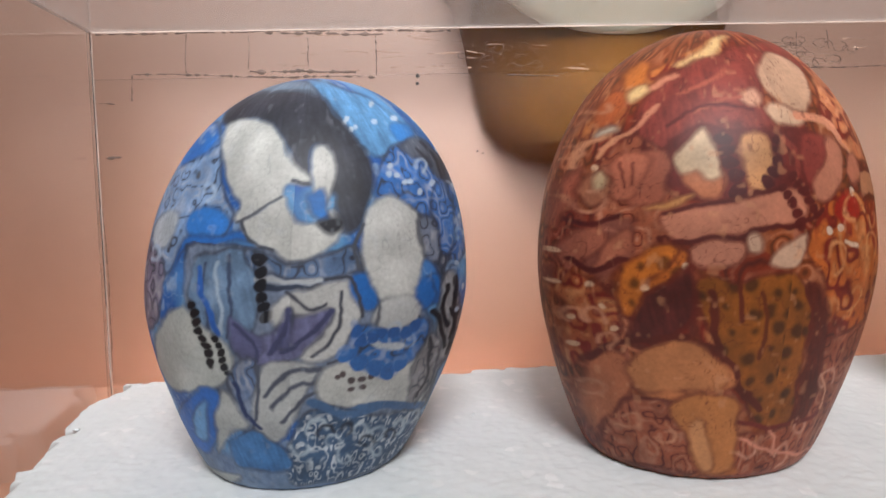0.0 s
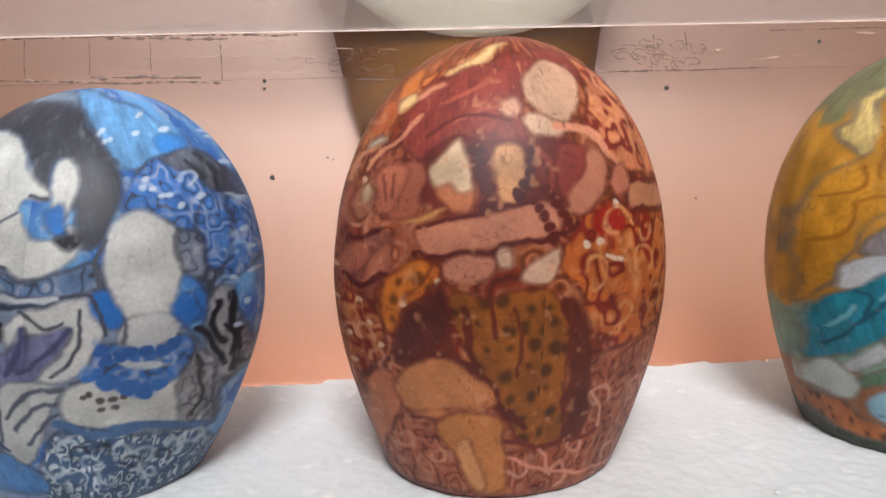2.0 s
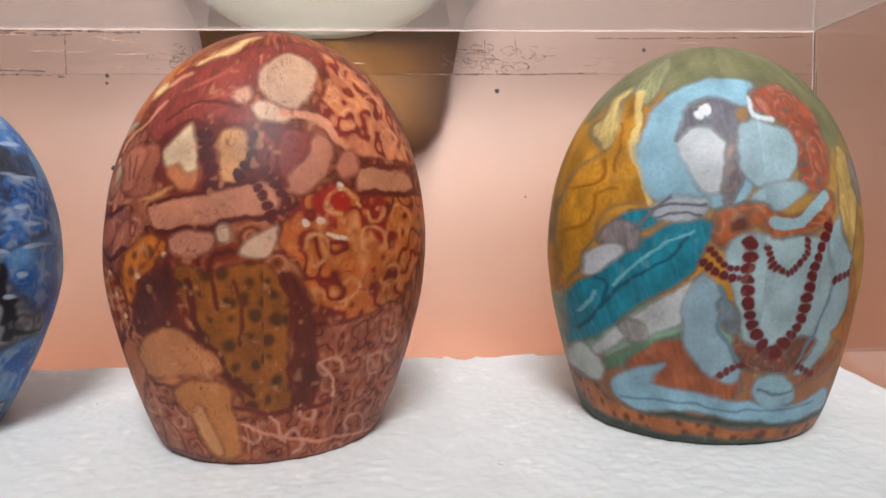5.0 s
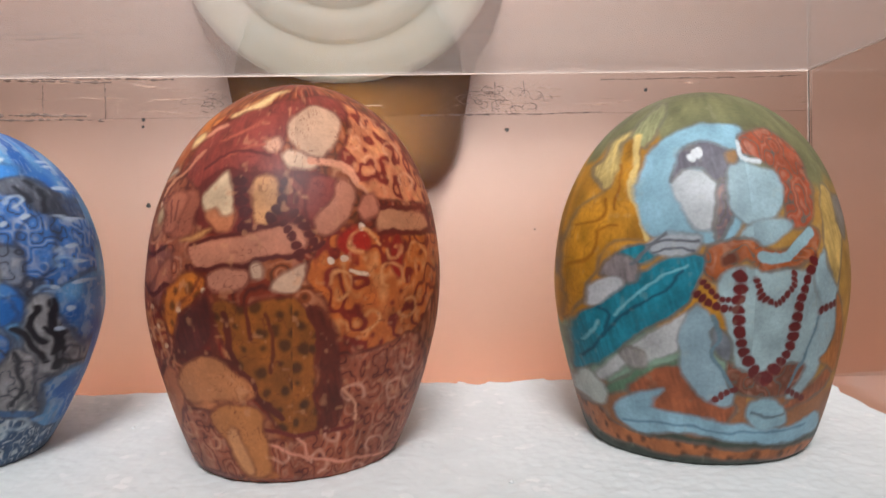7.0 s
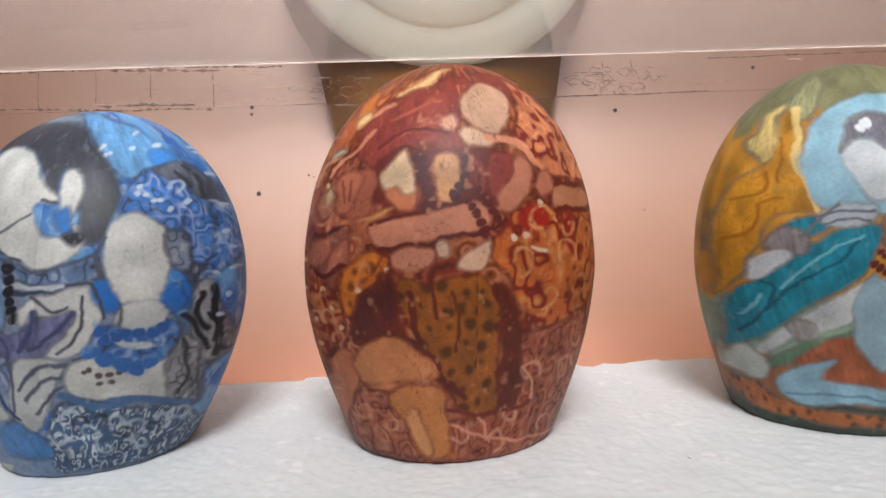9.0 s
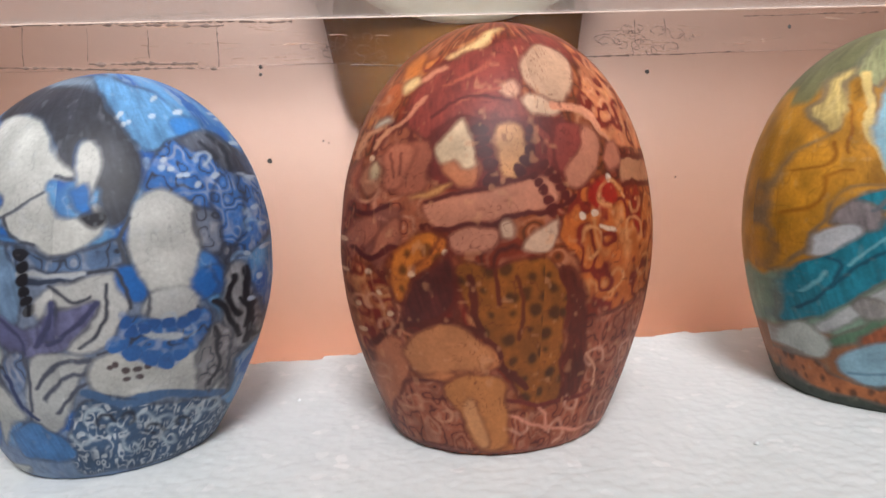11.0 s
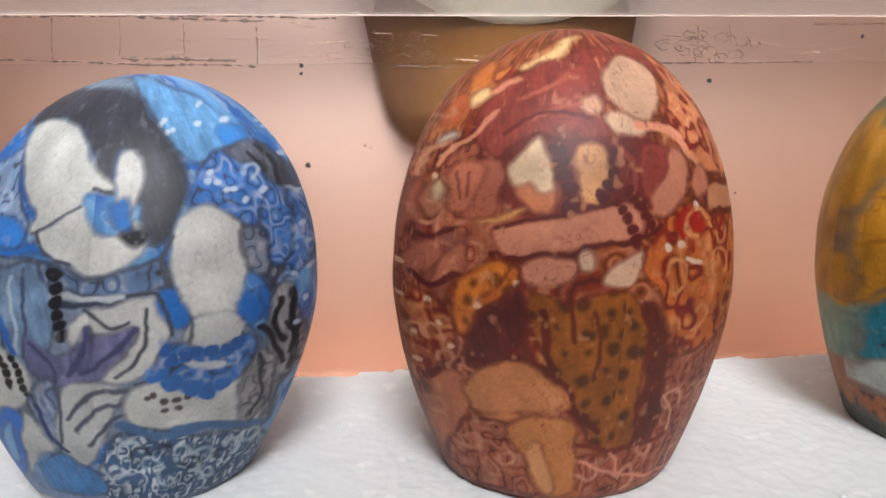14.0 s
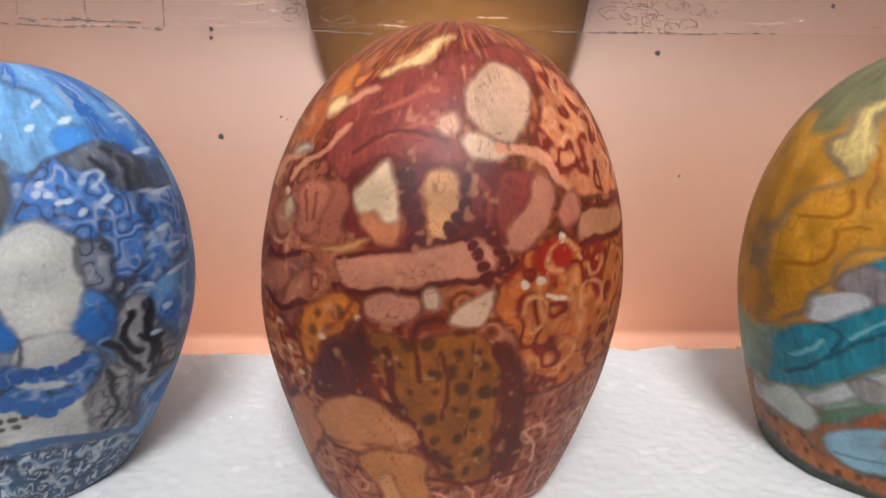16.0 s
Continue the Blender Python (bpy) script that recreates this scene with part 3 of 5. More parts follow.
    c.fill((88, 50, 44), "brush", (-33.7, 44.5, -31.4, 52.6, -27.7, 55.4, -26.1, 48.5, -29.4, 42.2))
    c.curl((206, 140, 112), 0.8, -39.9, 47.4, 2.4, 0.0)
    c.curl((206, 140, 112), 0.8, -38.7, 40.1, 2.1, 6.0)
    c.curl((206, 140, 112), 0.8, -35, 46.2, 1.7, 5.4)
    c.line((196, 120, 92), 0.9, (-38.1, 47.6, -37.5, 41.3, -32.5, 39.2))
    c.fill((152, 72, 50), "swirl", (-25.1, 62.1, -20.7, 58, -19.1, 48.7, -16.3, 40.1, -20.5, 41.8, -23.2, 50.4))
    c.fill((150, 88, 36), "spots", (-23, 59.7, -12.7, 58.8, -2.9, 60.2, 3.9, 57.5, 7.2, 48, 6.2, 30.4, 7.2, 18.1, -3.3, 19, -9.8, 30.3, -16.2, 41.9, -22, 50.4))
    c.fill((100, 42, 30), "brush", (4.9, 57.5, 10.1, 55, 13.5, 44, 14.4, 25.7, 9.4, 16.9, 7.9, 30.2, 7.8, 44.5))
    c.line((98, 40, 28), 2.0, (-20.7, 55.5, -16.6, 41.9, -9.8, 30.3, -3.3, 23.3))
    c.line((110, 52, 28), 1.2, (-7.8, 55.4, -5.9, 45.2, -6.3, 38.3))
    c.line((104, 44, 28), 1.4, (-14.3, 58, -12.8, 48.7))
    c.fill((196, 122, 82), "flat", (-37.8, 32.2, -30.6, 37.6, -19.7, 39.2, -13.1, 34.8, -11.1, 31.2, -20.2, 28.1, -29.5, 26))
    c.line((100, 42, 32), 1.6, (-36.5, 35.8, -26.7, 41.5, -16.3, 40.5, -11.1, 33))
    c.fill((196, 116, 66), "flat", (-23, 24.9, -13.3, 27.6, -8.3, 23.9, -11.6, 16.3, -8.7, 8.4, -5.1, 2.9, -13.9, 2.7, -19.2, 11.9))
    c.fill((208, 140, 96), "flat", (-21.6, 17.7, -17, 19, -12.2, 8.4, -8.9, 3.2, -14.2, 3.6, -18.8, 12))
    c.fill((146, 80, 68), "curls", (-34.8, 24.9, -23.9, 24.8, -21, 11.7, -16, 3.5, -27.8, 2.9, -32.1, 11.2))
    c.fill((170, 40, 28), "flat", (13, 77.2, 16.8, 81.4, 22, 79.6, 22.3, 74.4, 16.8, 72.5))
    c.fill((150, 36, 26), "flat", (30.2, 77.7, 33.5, 77.6, 33.4, 66.9, 31.1, 65.3, 29.6, 72.4))
    c.dot((230, 205, 195), 1.1, 15.4, 71.9)
    c.dot((230, 205, 195), 1.1, 11.1, 70.7)
    c.dot((230, 205, 195), 1.1, 20.2, 81)
    c.line((226, 196, 180), 1.4, (17.1, 67.8, 19.5, 66.7, 22, 66.4))
    c.fill((202, 136, 106), "flat", (25.6, 85.9, 39.6, 85.7, 43.2, 80.5, 27.4, 79.9))
    c.line((110, 40, 32), 1.4, (24.2, 86.5, 40.9, 86.9, 45.3, 79.7))
    c.line((110, 40, 32), 1.4, (25.9, 79.2, 44.2, 78.9))
    c.line((224, 150, 124), 2.2, (5.2, 101.5, 13.4, 99.9, 18.9, 95.7))
    c.line((216, 146, 122), 1.0, (13.4, 98.8, 20.3, 93.6, 22.4, 89.7))
    c.fill((196, 120, 100), "flat", (20.3, 90, 23.9, 91, 25.3, 85.7, 21.6, 82.7, 19.5, 85.7))
    c.curl((222, 152, 104), 1.0, 20.2, 75.8, 5.2, 0.0)
    c.curl((222, 152, 104), 1.0, 29.2, 65.4, 5.2, 6.0)
    c.curl((222, 152, 104), 1.0, 38.1, 72, 4.8, 5.4)
    c.curl((222, 152, 104), 1.0, 13.1, 64.6, 4.5, 4.8)
    c.curl((222, 152, 104), 1.0, 22.9, 53.3, 3.8, 4.2)
    c.curl((222, 152, 104), 1.0, 35.5, 55.9, 4.1, 3.6)
    c.curl((222, 152, 104), 1.0, 31.1, 74.1, 2.8, 3.0)
    c.curl((228, 160, 130), 0.9, 22.8, 114.6, 2.8, 0.0)
    c.curl((228, 160, 130), 0.9, 30.2, 105.6, 3.4, 6.0)
    c.curl((228, 160, 130), 0.9, 34.8, 96.1, 3.4, 5.4)
    c.curl((228, 160, 130), 0.9, 22.3, 101, 3.1, 4.8)
    c.curl((228, 160, 130), 0.9, 18.8, 108.4, 2.1, 4.2)
    c.curl((228, 160, 130), 0.9, 29, 115.3, 2.1, 3.6)
    c.curl((222, 160, 144), 1.0, 32.1, 27.9, 4.5, 0.0)
    c.curl((222, 160, 144), 1.0, 17.5, 29, 3.8, 6.0)
    c.curl((222, 160, 144), 1.0, 25, 9.2, 4.5, 5.4)
    c.curl((222, 160, 144), 1.0, 6.8, 8.3, 4.1, 4.8)
    c.curl((222, 160, 144), 1.0, 19.5, 1.8, 3.1, 4.2)
    c.curl((222, 160, 144), 1.0, -3.5, 11.3, 3.1, 3.6)
    c.curl((222, 160, 144), 1.0, 36.3, 36.8, 2.8, 3.0)
    c.curl((222, 160, 144), 1.0, 12, 16.5, 3.1, 2.4)
    c.curl((222, 160, 144), 1.0, -19.4, 7.8, 2.1, 1.8)
    c.curl((222, 160, 144), 1.0, -30.4, 16.1, 2.8, 1.2)
    c.curl((206, 140, 120), 0.8, -38.3, 82.6, 3.1, 0.0)
    c.curl((206, 140, 120), 0.8, -41.7, 70.3, 2.8, 6.0)
    c.curl((206, 140, 120), 0.8, -35.7, 53.2, 2.8, 5.4)
    c.curl((206, 140, 120), 0.8, -38.4, 43.9, 2.4, 4.8)
    c.line((226, 150, 132), 0.9, (-8.5, 14.4, 1.7, 10.9, 13.9, 7, 31.6, 4.5))
    c.line((226, 150, 132), 0.8, (0, 17.8, 2.6, 13.8, 4.2, 8.6))
    c.line((120, 46, 40), 1.4, (-10.9, 20.1, 0, 17.8, 13.8, 18.1, 20.9, 20.7))
    c.line((212, 140, 118), 1.0, (-40.1, 95.4, -33.9, 100.3, -27.4, 105.3))
    c.line((212, 140, 118), 1.0, (-35.2, 106.5, -27.3, 111.2, -21.9, 114.2))
    c.line((176, 92, 76), 1.0, (-23, 108.7, -16, 111, -9.2, 114.6))
    c.line((176, 92, 76), 1.0, (-20.6, 102.8, -13.8, 105.8, -8.7, 106.9))
    c.line((104, 40, 38), 1.0, (-27.7, 99.7, -17.2, 104.5, -6.9, 103.2))
    c.line((226, 160, 136), 0.9, (15.4, 31.2, 19, 25, 18.2, 20.3))
    c.fill((205, 120, 60), "flat", (-29.9, 117.5, -25.4, 120.8, -25.2, 117.7, -28.6, 112.5, -32, 111.5))
    c.fill((190, 100, 58), "flat", (-39.3, 106.3, -34.7, 111.5, -32.1, 109.6, -36.3, 103.3, -40, 101.5))
    c.fill((228, 194, 146), "flat", (-32.5, 110, -28.6, 112.5, -28.9, 109.6, -32.3, 107.4))
    c.fill((204, 196, 188), "flat", (-40.4, 99.6, -37.7, 101.8, -36.9, 100.6, -39.8, 98.6))
    c.fill((178, 106, 86), "flat", (-40.6, 81.1, -39, 90.4, -36.2, 93.3, -32.5, 91.4, -35, 83.9, -37.5, 80.1))
    c.line((120, 58, 48), 0.6, (-37.6, 90.3, -38.1, 83.3))
    c.line((120, 58, 48), 0.6, (-35.2, 90.7, -36.3, 84))
    c.fill((168, 108, 84), "flat", (-46.6, 84.3, -43.8, 87.7, -40.6, 85.8, -41.6, 81.2, -45.1, 79.5))
    c.fill((208, 182, 152), "flat", (-43.5, 86.7, -41.2, 87.7, -41.8, 83.7, -43.5, 83.4))
    c.fill((165, 98, 80), "flat", (-49.8, 67.8, -47.7, 72.5, -43, 73.4, -42.1, 68.8, -46.1, 64.6, -48.7, 61.8))
    c.fill((176, 106, 86), "flat", (-44.4, 62.1, -42.1, 68.8, -37.8, 72.7, -36.6, 69, -39.5, 64.4, -43.2, 61))
    c.line((90, 34, 32), 1.6, (-48.1, 63.9, -44.2, 61.5, -38.6, 64.1))
    c.line((90, 34, 32), 1.2, (-48.3, 75.7, -44, 74.2, -38.8, 76.5))
    c.fill((170, 95, 76), "flat", (-49.6, 78.1, -47.8, 86.6, -45.3, 89.5, -47.6, 79.8, -49.5, 73.1))
    c.fill((165, 90, 58), "swirl", (-50.5, 59, -47.9, 60.3, -43.1, 57.9, -39.4, 51.9, -38.8, 42.2, -43.2, 37.1, -45.2, 30.9, -48, 41.9))
    c.fill((196, 112, 45), "spots", (-39.5, 59.8, -35.8, 66, -30.1, 69, -27.5, 66.1, -31.2, 61.6, -33.9, 58.6, -32.9, 52.5, -36.2, 48.8, -39.1, 52))
    c.fill((90, 40, 38), "brush", (-36.7, 45.5, -34.3, 54, -30, 58.7, -24.6, 61.4, -23.4, 49.9, -28.8, 43.4, -35.6, 42.7))
    c.fill((186, 112, 82), "flat", (-41.5, 18.8, -42.8, 33.9, -37.4, 39.1, -34.5, 27.5, -35.9, 21.3, -37.6, 9.1, -38.1, 10.5))
    c.fill((194, 126, 86), "flat", (-36.3, 35.5, -30.9, 41.7, -23.9, 42.9, -18.1, 39.2, -13.6, 32.8, -18.1, 29.2, -26.9, 28.5, -33.7, 28.2))
    c.line((96, 38, 30), 1.6, (-43, 35.3, -38.7, 41.2, -31.1, 43.2, -24, 44))
    c.fill((162, 90, 68), "curls", (-36.8, 11.3, -35.2, 23.5, -26.4, 25.5, -19, 12, -14.7, 4.7, -26, 4.1, -33.3, 4.2))
    c.fill((200, 128, 78), "flat", (-25.2, 23.9, -19.2, 27.8, -10.7, 27.1, -8.7, 17.7, -7, 4.5, -14.6, 4.3, -19.6, 13.7))
    c.fill((212, 148, 104), "flat", (-20.6, 17.3, -18.1, 21, -13, 10.5, -11.6, 4.9, -14.8, 5.1))
    c.dot((222, 184, 160), 0.8, -50.3, 66.3)
    c.dot((222, 184, 160), 0.8, -49.7, 56.4)
    c.dot((222, 184, 160), 0.8, -46, 38.8)
    c.dot((222, 184, 160), 0.8, -47.7, 46.5)
    c.dot((222, 184, 160), 0.8, -42.7, 51.5)
    c.dot((222, 184, 160), 0.8, -40, 45.3)
    c.dot((222, 184, 160), 0.8, -44.6, 57.7)
    c.dot((222, 184, 160), 0.8, -33.8, 57.1)
    c.dot((222, 184, 160), 0.8, -42.5, 89.1)
    c.curl((210, 146, 120), 0.9, -47.7, 46.5, 2.8, 0.0)
    c.curl((210, 146, 120), 0.9, -44.4, 47.7, 2.8, 6.0)
    c.curl((210, 146, 120), 0.9, -40.8, 41.8, 2.4, 5.4)
    c.curl((210, 146, 120), 0.9, -41.6, 26.4, 2.8, 4.8)
    c.curl((210, 146, 120), 0.9, -33.3, 18.4, 3.1, 4.2)
    c.curl((210, 146, 120), 0.9, -24.6, 14.9, 2.8, 3.6)
    c.curl((210, 146, 120), 0.9, -44.5, 81.3, 3.8, 3.0)
    c.curl((210, 146, 120), 0.9, -45.2, 95.1, 2.8, 2.4)
    c.curl((210, 146, 120), 0.9, -37.7, 107.6, 2.8, 1.8)
    c.line((214, 150, 120), 0.9, (-46.6, 89.8, -43.3, 96.1, -39.3, 98.6))
    c.line((214, 150, 120), 0.9, (-41.3, 92.3, -38.7, 96.8, -35.3, 98.8))


def paint_blue(c):
    c.fill((140, 172, 216), "curls", (-46.3, 71.1, -42.4, 89.1, -35, 102.3, -24.4, 104.5, -21.4, 92.5, -19, 84.7, -15.5, 79.9, -18.2, 74.4, -28.5, 71.6, -36.4, 63.8))
    c.fill((52, 124, 212), "flat", (-42, 95.6, -36.2, 103.8, -30.2, 107.6, -22.7, 100.7, -27, 95.8, -39.6, 92.1))
    c.fill((58, 128, 212), "flat", (-29.7, 78.3, -24.5, 81.6, -16.7, 79.1, -17.3, 75.1, -26.7, 73.4))
    c.fill((48, 118, 206), "flat", (-35.1, 61.6, -28.8, 70.8, -18.1, 72.7, -8.1, 72.5, -9.8, 75.7, -16.6, 74.4, -27.8, 74, -31.8, 68.6))
    c.fill((196, 204, 212), "flat", (-42.1, 76.8, -35.4, 80.4, -32.1, 77.3, -35.8, 71.2, -40.5, 71.3))
    c.fill((130, 124, 150), "curls", (-46.7, 57.9, -45.9, 72.7, -36.7, 66.9, -37.2, 52.9, -44.7, 47.9))
    c.fill((124, 138, 162), "brush", (-28.1, 71.3, -11.7, 70.7, 5.6, 69.4, 16.1, 69.6, 19.2, 58.3, 27.2, 51.2, 36.4, 49.6, 35.5, 18.8, 2.2, 24.7, -10.1, 19.8, -18.7, 31.6, -26.2, 47.3))
    c.fill((112, 140, 172), "brush", (-26.6, 66.4, -22.5, 70.1, -11.7, 70, -8.2, 65.6, -9.5, 49.6, -19.4, 41.4, -25.9, 53.1))
    c.line((70, 84, 112), 1.0, (-22.4, 67.2, -22.8, 59.9, -21.1, 51))
    c.line((70, 84, 112), 1.0, (-16.2, 68.6, -15.1, 58.5, -16, 48.1))
    c.line((170, 190, 210), 1.0, (-19.1, 67.9, -18.3, 58.4, -17.5, 49.6))
    c.line((50, 104, 190), 1.6, (-24.4, 65.7, -22, 56.9, -18.4, 49.5))
    c.fill((124, 142, 162), "brush", (-18.4, 112.1, -13.1, 117.6, -0.8, 117.3, 3.3, 110.4, -6.3, 109.5))
    c.fill((106, 162, 214), "brush", (-1.4, 118, 9.6, 115, 21.4, 108.8, 30.8, 100.2, 25.6, 95.9, 19.8, 94.1, 13.4, 100.6, 7.7, 107.8))
    c.fill((68, 138, 214), "flat", (23.6, 103.1, 28.1, 104.7, 31.6, 99.4, 27.1, 97.7))
    c.dot((200, 214, 230), 0.9, 11.7, 105.2)
    c.dot((200, 214, 230), 0.9, 13.3, 101.7)
    c.dot((200, 214, 230), 0.9, 10.8, 103.9)
    c.dot((200, 214, 230), 0.9, 18.3, 109.4)
    c.dot((200, 214, 230), 0.9, 24.8, 106.2)
    c.fill((66, 68, 78), "brush", (-23.1, 104.7, -21.2, 112.3, -7.9, 114.2, 3, 111.5, 10.4, 103.9, 17.1, 95.7, 20, 87.8, 16.9, 75.9, 12.4, 74.6, 10.5, 83.5, 7.5, 86.5, 8.5, 94.4, 5.8, 97.3, 3.1, 95.1, 3.4, 88.1, -0.7, 89.7, -2.9, 96.2, -6.1, 101.7, -13.6, 105.7))
    c.fill((212, 213, 208), "flat", (-22, 98.1, -19.9, 105.3, -11.7, 104.9, -5.1, 100.3, -1.8, 93.1, 3.3, 89.2, 2.6, 86.7, -2.3, 86.8, -3.7, 83.2, -9.3, 79.7, -13.4, 77.5, -15.1, 79, -13.9, 82.3, -16.9, 85.8, -18.3, 88.9))
    c.fill((212, 213, 208), "flat", (-12.6, 77.5, -7.9, 80.2, -2.7, 83.9, -0.9, 79, 5.3, 76.3, 9.6, 79.8, 11.9, 77.5, 11.1, 73.2, 7, 69.7, 0.1, 68, -5.8, 70.2, -10.8, 73.5))
    c.fill((216, 216, 211), "flat", (4.2, 95.8, 7.1, 97, 9.3, 92.9, 9, 86.8, 7.8, 82.1, 4.8, 83.9, 3.9, 89.9))
    c.fill((44, 120, 202), "flat", (3.1, 84.4, 6.7, 85.8, 8.2, 80.9, 9.5, 77, 5.2, 78.5, 3.3, 81))
    c.fill((40, 40, 48), "flat", (6.7, 77.1, 10.8, 78.7, 12.6, 76.9, 9.9, 74.7, 7.1, 75.2))
    c.line((96, 100, 108), 0.9, (-3.5, 83.9, -9, 80, -14, 77.5))
    c.line((78, 82, 92), 1.2, (-0.5, 87.8, 3.2, 86.9))
    c.line((78, 82, 92), 1.0, (-12.6, 77.5, -10.3, 72.8, -5.4, 69.8))
    c.fill((96, 122, 160), "curls", (-10.9, 70.4, -1.3, 67.2, 8.4, 69, 15.7, 70, 17.3, 64.1, 8.6, 63.2, -1.2, 63.6, -9.7, 65.3))
    c.line((60, 70, 90), 1.4, (-9.1, 62, -1.1, 61, 6.7, 61.7))
    c.line((190, 196, 202), 1.2, (-9.2, 63.4, -1.2, 62.5, 7.2, 62.9))
    c.band((36, 36, 44), 2.6, (-8.1, 69.2, -7.8, 62.7, -5.9, 53.7))
    c.fill((200, 201, 199), "flat", (-0.8, 59.3, 10, 61.9, 18.8, 59.5, 17.5, 52.1, 11.5, 43.5, 4.4, 41, -1.1, 49, -5, 53.9))
    c.fill((198, 203, 199), "flat", (-39.2, 47.3, -30.6, 56.3, -25.9, 53.5, -17.6, 47.7, -14.5, 41.6, -18.6, 35, -32.4, 31.3, -41.5, 35.6))
    c.band((30, 30, 36), 2.0, (-26.8, 57.5, -24.2, 50.5, -21.1, 40.8))
    c.band((30, 30, 36), 1.8, (-20, 49.2, -17.9, 43.1, -16.3, 39.1))
    c.fill((112, 114, 152), "brush", (-15.2, 47.8, -5.4, 49.2, 0.7, 53.4, 10.5, 54.6, 6.2, 47.1, -1, 41.4, -10.2, 41.3))
    c.fill((96, 100, 140), "brush", (-4, 47.9, -0.8, 54.9, 0.7, 53.7, -0.9, 46))
    c.fill((100, 104, 144), "flat", (-15.8, 54.1, -11.3, 50.8, -6.6, 48, -8.3, 43.2, -14.3, 45))
    c.line((72, 76, 112), 1.4, (10.2, 54.3, 4.6, 49, -2.3, 44.8))
    c.line((72, 76, 112), 1.4, (-0.3, 54.9, -1.8, 49.4, -4.8, 44.2))
    c.line((72, 76, 112), 1.2, (-14.3, 51.8, -9.9, 47.3, -8.3, 41.9))
    c.fill((104, 126, 164), "curls", (-13.5, 41.6, -8.4, 41.6, -8.8, 33.9, -13.8, 30.2, -16.9, 35.4))
    c.fill((190, 193, 193), "flat", (-6.9, 40, 0.4, 41.3, 7.5, 39.2, 4.4, 33, -2.3, 19.7, -7, 19.1, -9.9, 25.1))
    c.line((84, 90, 106), 1.2, (-6.2, 31.9, 0, 38.2, 8.9, 39))
    c.line((84, 90, 106), 1.2, (-4.7, 28.5, 1.6, 34.8, 10.2, 36))
    c.line((84, 90, 106), 1.2, (-2.3, 24.5, 4, 31.4, 7.3, 32.7))
    c.line((84, 90, 106), 1.0, (-8.4, 40.3, -8.2, 30.6, -9.9, 21.9))
    c.fill((66, 122, 198), "curls", (20.3, 86.3, 24.1, 95.9, 31.7, 97.4, 40.7, 92.3, 46.6, 81.5, 48.7, 70, 42.9, 62.7, 36.2, 68.5, 34.5, 75, 28.2, 79.9, 22, 81.7))
    c.fill((76, 82, 98), "brush", (25.9, 96.3, 31.7, 98.1, 40.3, 92.2, 42.6, 85.9, 33.5, 92.9))
    c.fill((80, 88, 108), "curls", (36, 74.9, 40.7, 70, 41.3, 58.4, 37.3, 63.6))
    c.dot((196, 210, 228), 0.8, 24.4, 91.3)
    c.dot((196, 210, 228), 0.8, 28, 86.5)
    c.dot((196, 210, 228), 0.8, 32.3, 84.1)
    c.dot((196, 210, 228), 0.8, 36.2, 86.5)
    c.dot((196, 210, 228), 0.8, 38.8, 79.9)
    c.dot((196, 210, 228), 0.8, 26, 88.9)
    c.fill((208, 209, 205), "flat", (17.6, 75.8, 19.5, 80.8, 23.4, 83.1, 29.4, 79.9, 34.5, 75, 35.8, 70.1, 33.3, 62.6, 31.9, 56.5, 27.5, 54, 22.2, 56.5, 19.3, 61.2, 17.7, 68.4))
    c.fill((200, 202, 201), "flat", (22, 56.2, 31, 56, 33.5, 50.5, 27.6, 48, 21.5, 49.8))
    c.line((86, 90, 100), 1.2, (17.6, 75.8, 15.7, 70.3, 17, 64.4))
    c.line((96, 100, 110), 0.9, (21.7, 56.5, 22.3, 51.9, 21.5, 49.2))
    c.fill((46, 112, 192), "flat", (15.3, 62.3, 19.1, 63, 21.7, 56.5, 18.9, 53.8, 15.7, 56.8))
    c.fill((46, 112, 192), "flat", (34.6, 59.6, 38.6, 60.5, 39.8, 53.8, 35.6, 53.5))
    c.fill((116, 114, 122), "curls", (41, 56.5, 45.8, 51.7, 47, 35.8, 40.4, 31.1, 37.2, 19.6, 34.5, 24.1, 36.6, 38.8, 39.6, 47))
    c.line((70, 74, 86), 1.0, (8.6, 62.7, 15.6, 61.5, 17.9, 52.4))
    c.line((70, 74, 86), 1.0, (12.9, 58.8, 11.6, 50, 5.9, 42.8))
    c.line((70, 74, 86), 1.0, (-1.1, 59.6, 4.6, 55.7, 8.8, 56.2))
    c.line((84, 90, 106), 1.0, (33.2, 50.2, 33.4, 36.5, 34.8, 24.3))
    c.line((78, 84, 98), 1.0, (10.1, 40.8, 15.8, 41.4, 19.3, 38))
    c.line((44, 44, 52), 1.4, (42.8, 54.8, 45.2, 46.8, 42.1, 42.6, 45.2, 35.4))
    c.line((44, 44, 52), 1.2, (40.3, 48.6, 41.6, 39, 38, 32.9))
    c.fill((56, 112, 184), "curls", (15.8, 49.3, 21.5, 49.8, 27.6, 46, 35.1, 49.8, 35.5, 42.6, 27.6, 36, 18.9, 39.4, 14.4, 44.8))
    c.line((196, 204, 212), 1.6, (19.3, 46, 23.2, 43.2, 28.2, 42.7))
    c.fill((204, 205, 201), "flat", (8.6, 39.1, 15.7, 39.8, 21.4, 35.6, 30.3, 37, 35.3, 39.2, 35.5, 21.2, 21.3, 26.2, 11.1, 27.1, 6.9, 31.1))
    c.dot((92, 80, 82), 0.9, 13.5, 36.6)
    c.dot((92, 80, 82), 0.9, 15.6, 34.6)
    c.dot((92, 80, 82), 0.9, 17.9, 34.6)
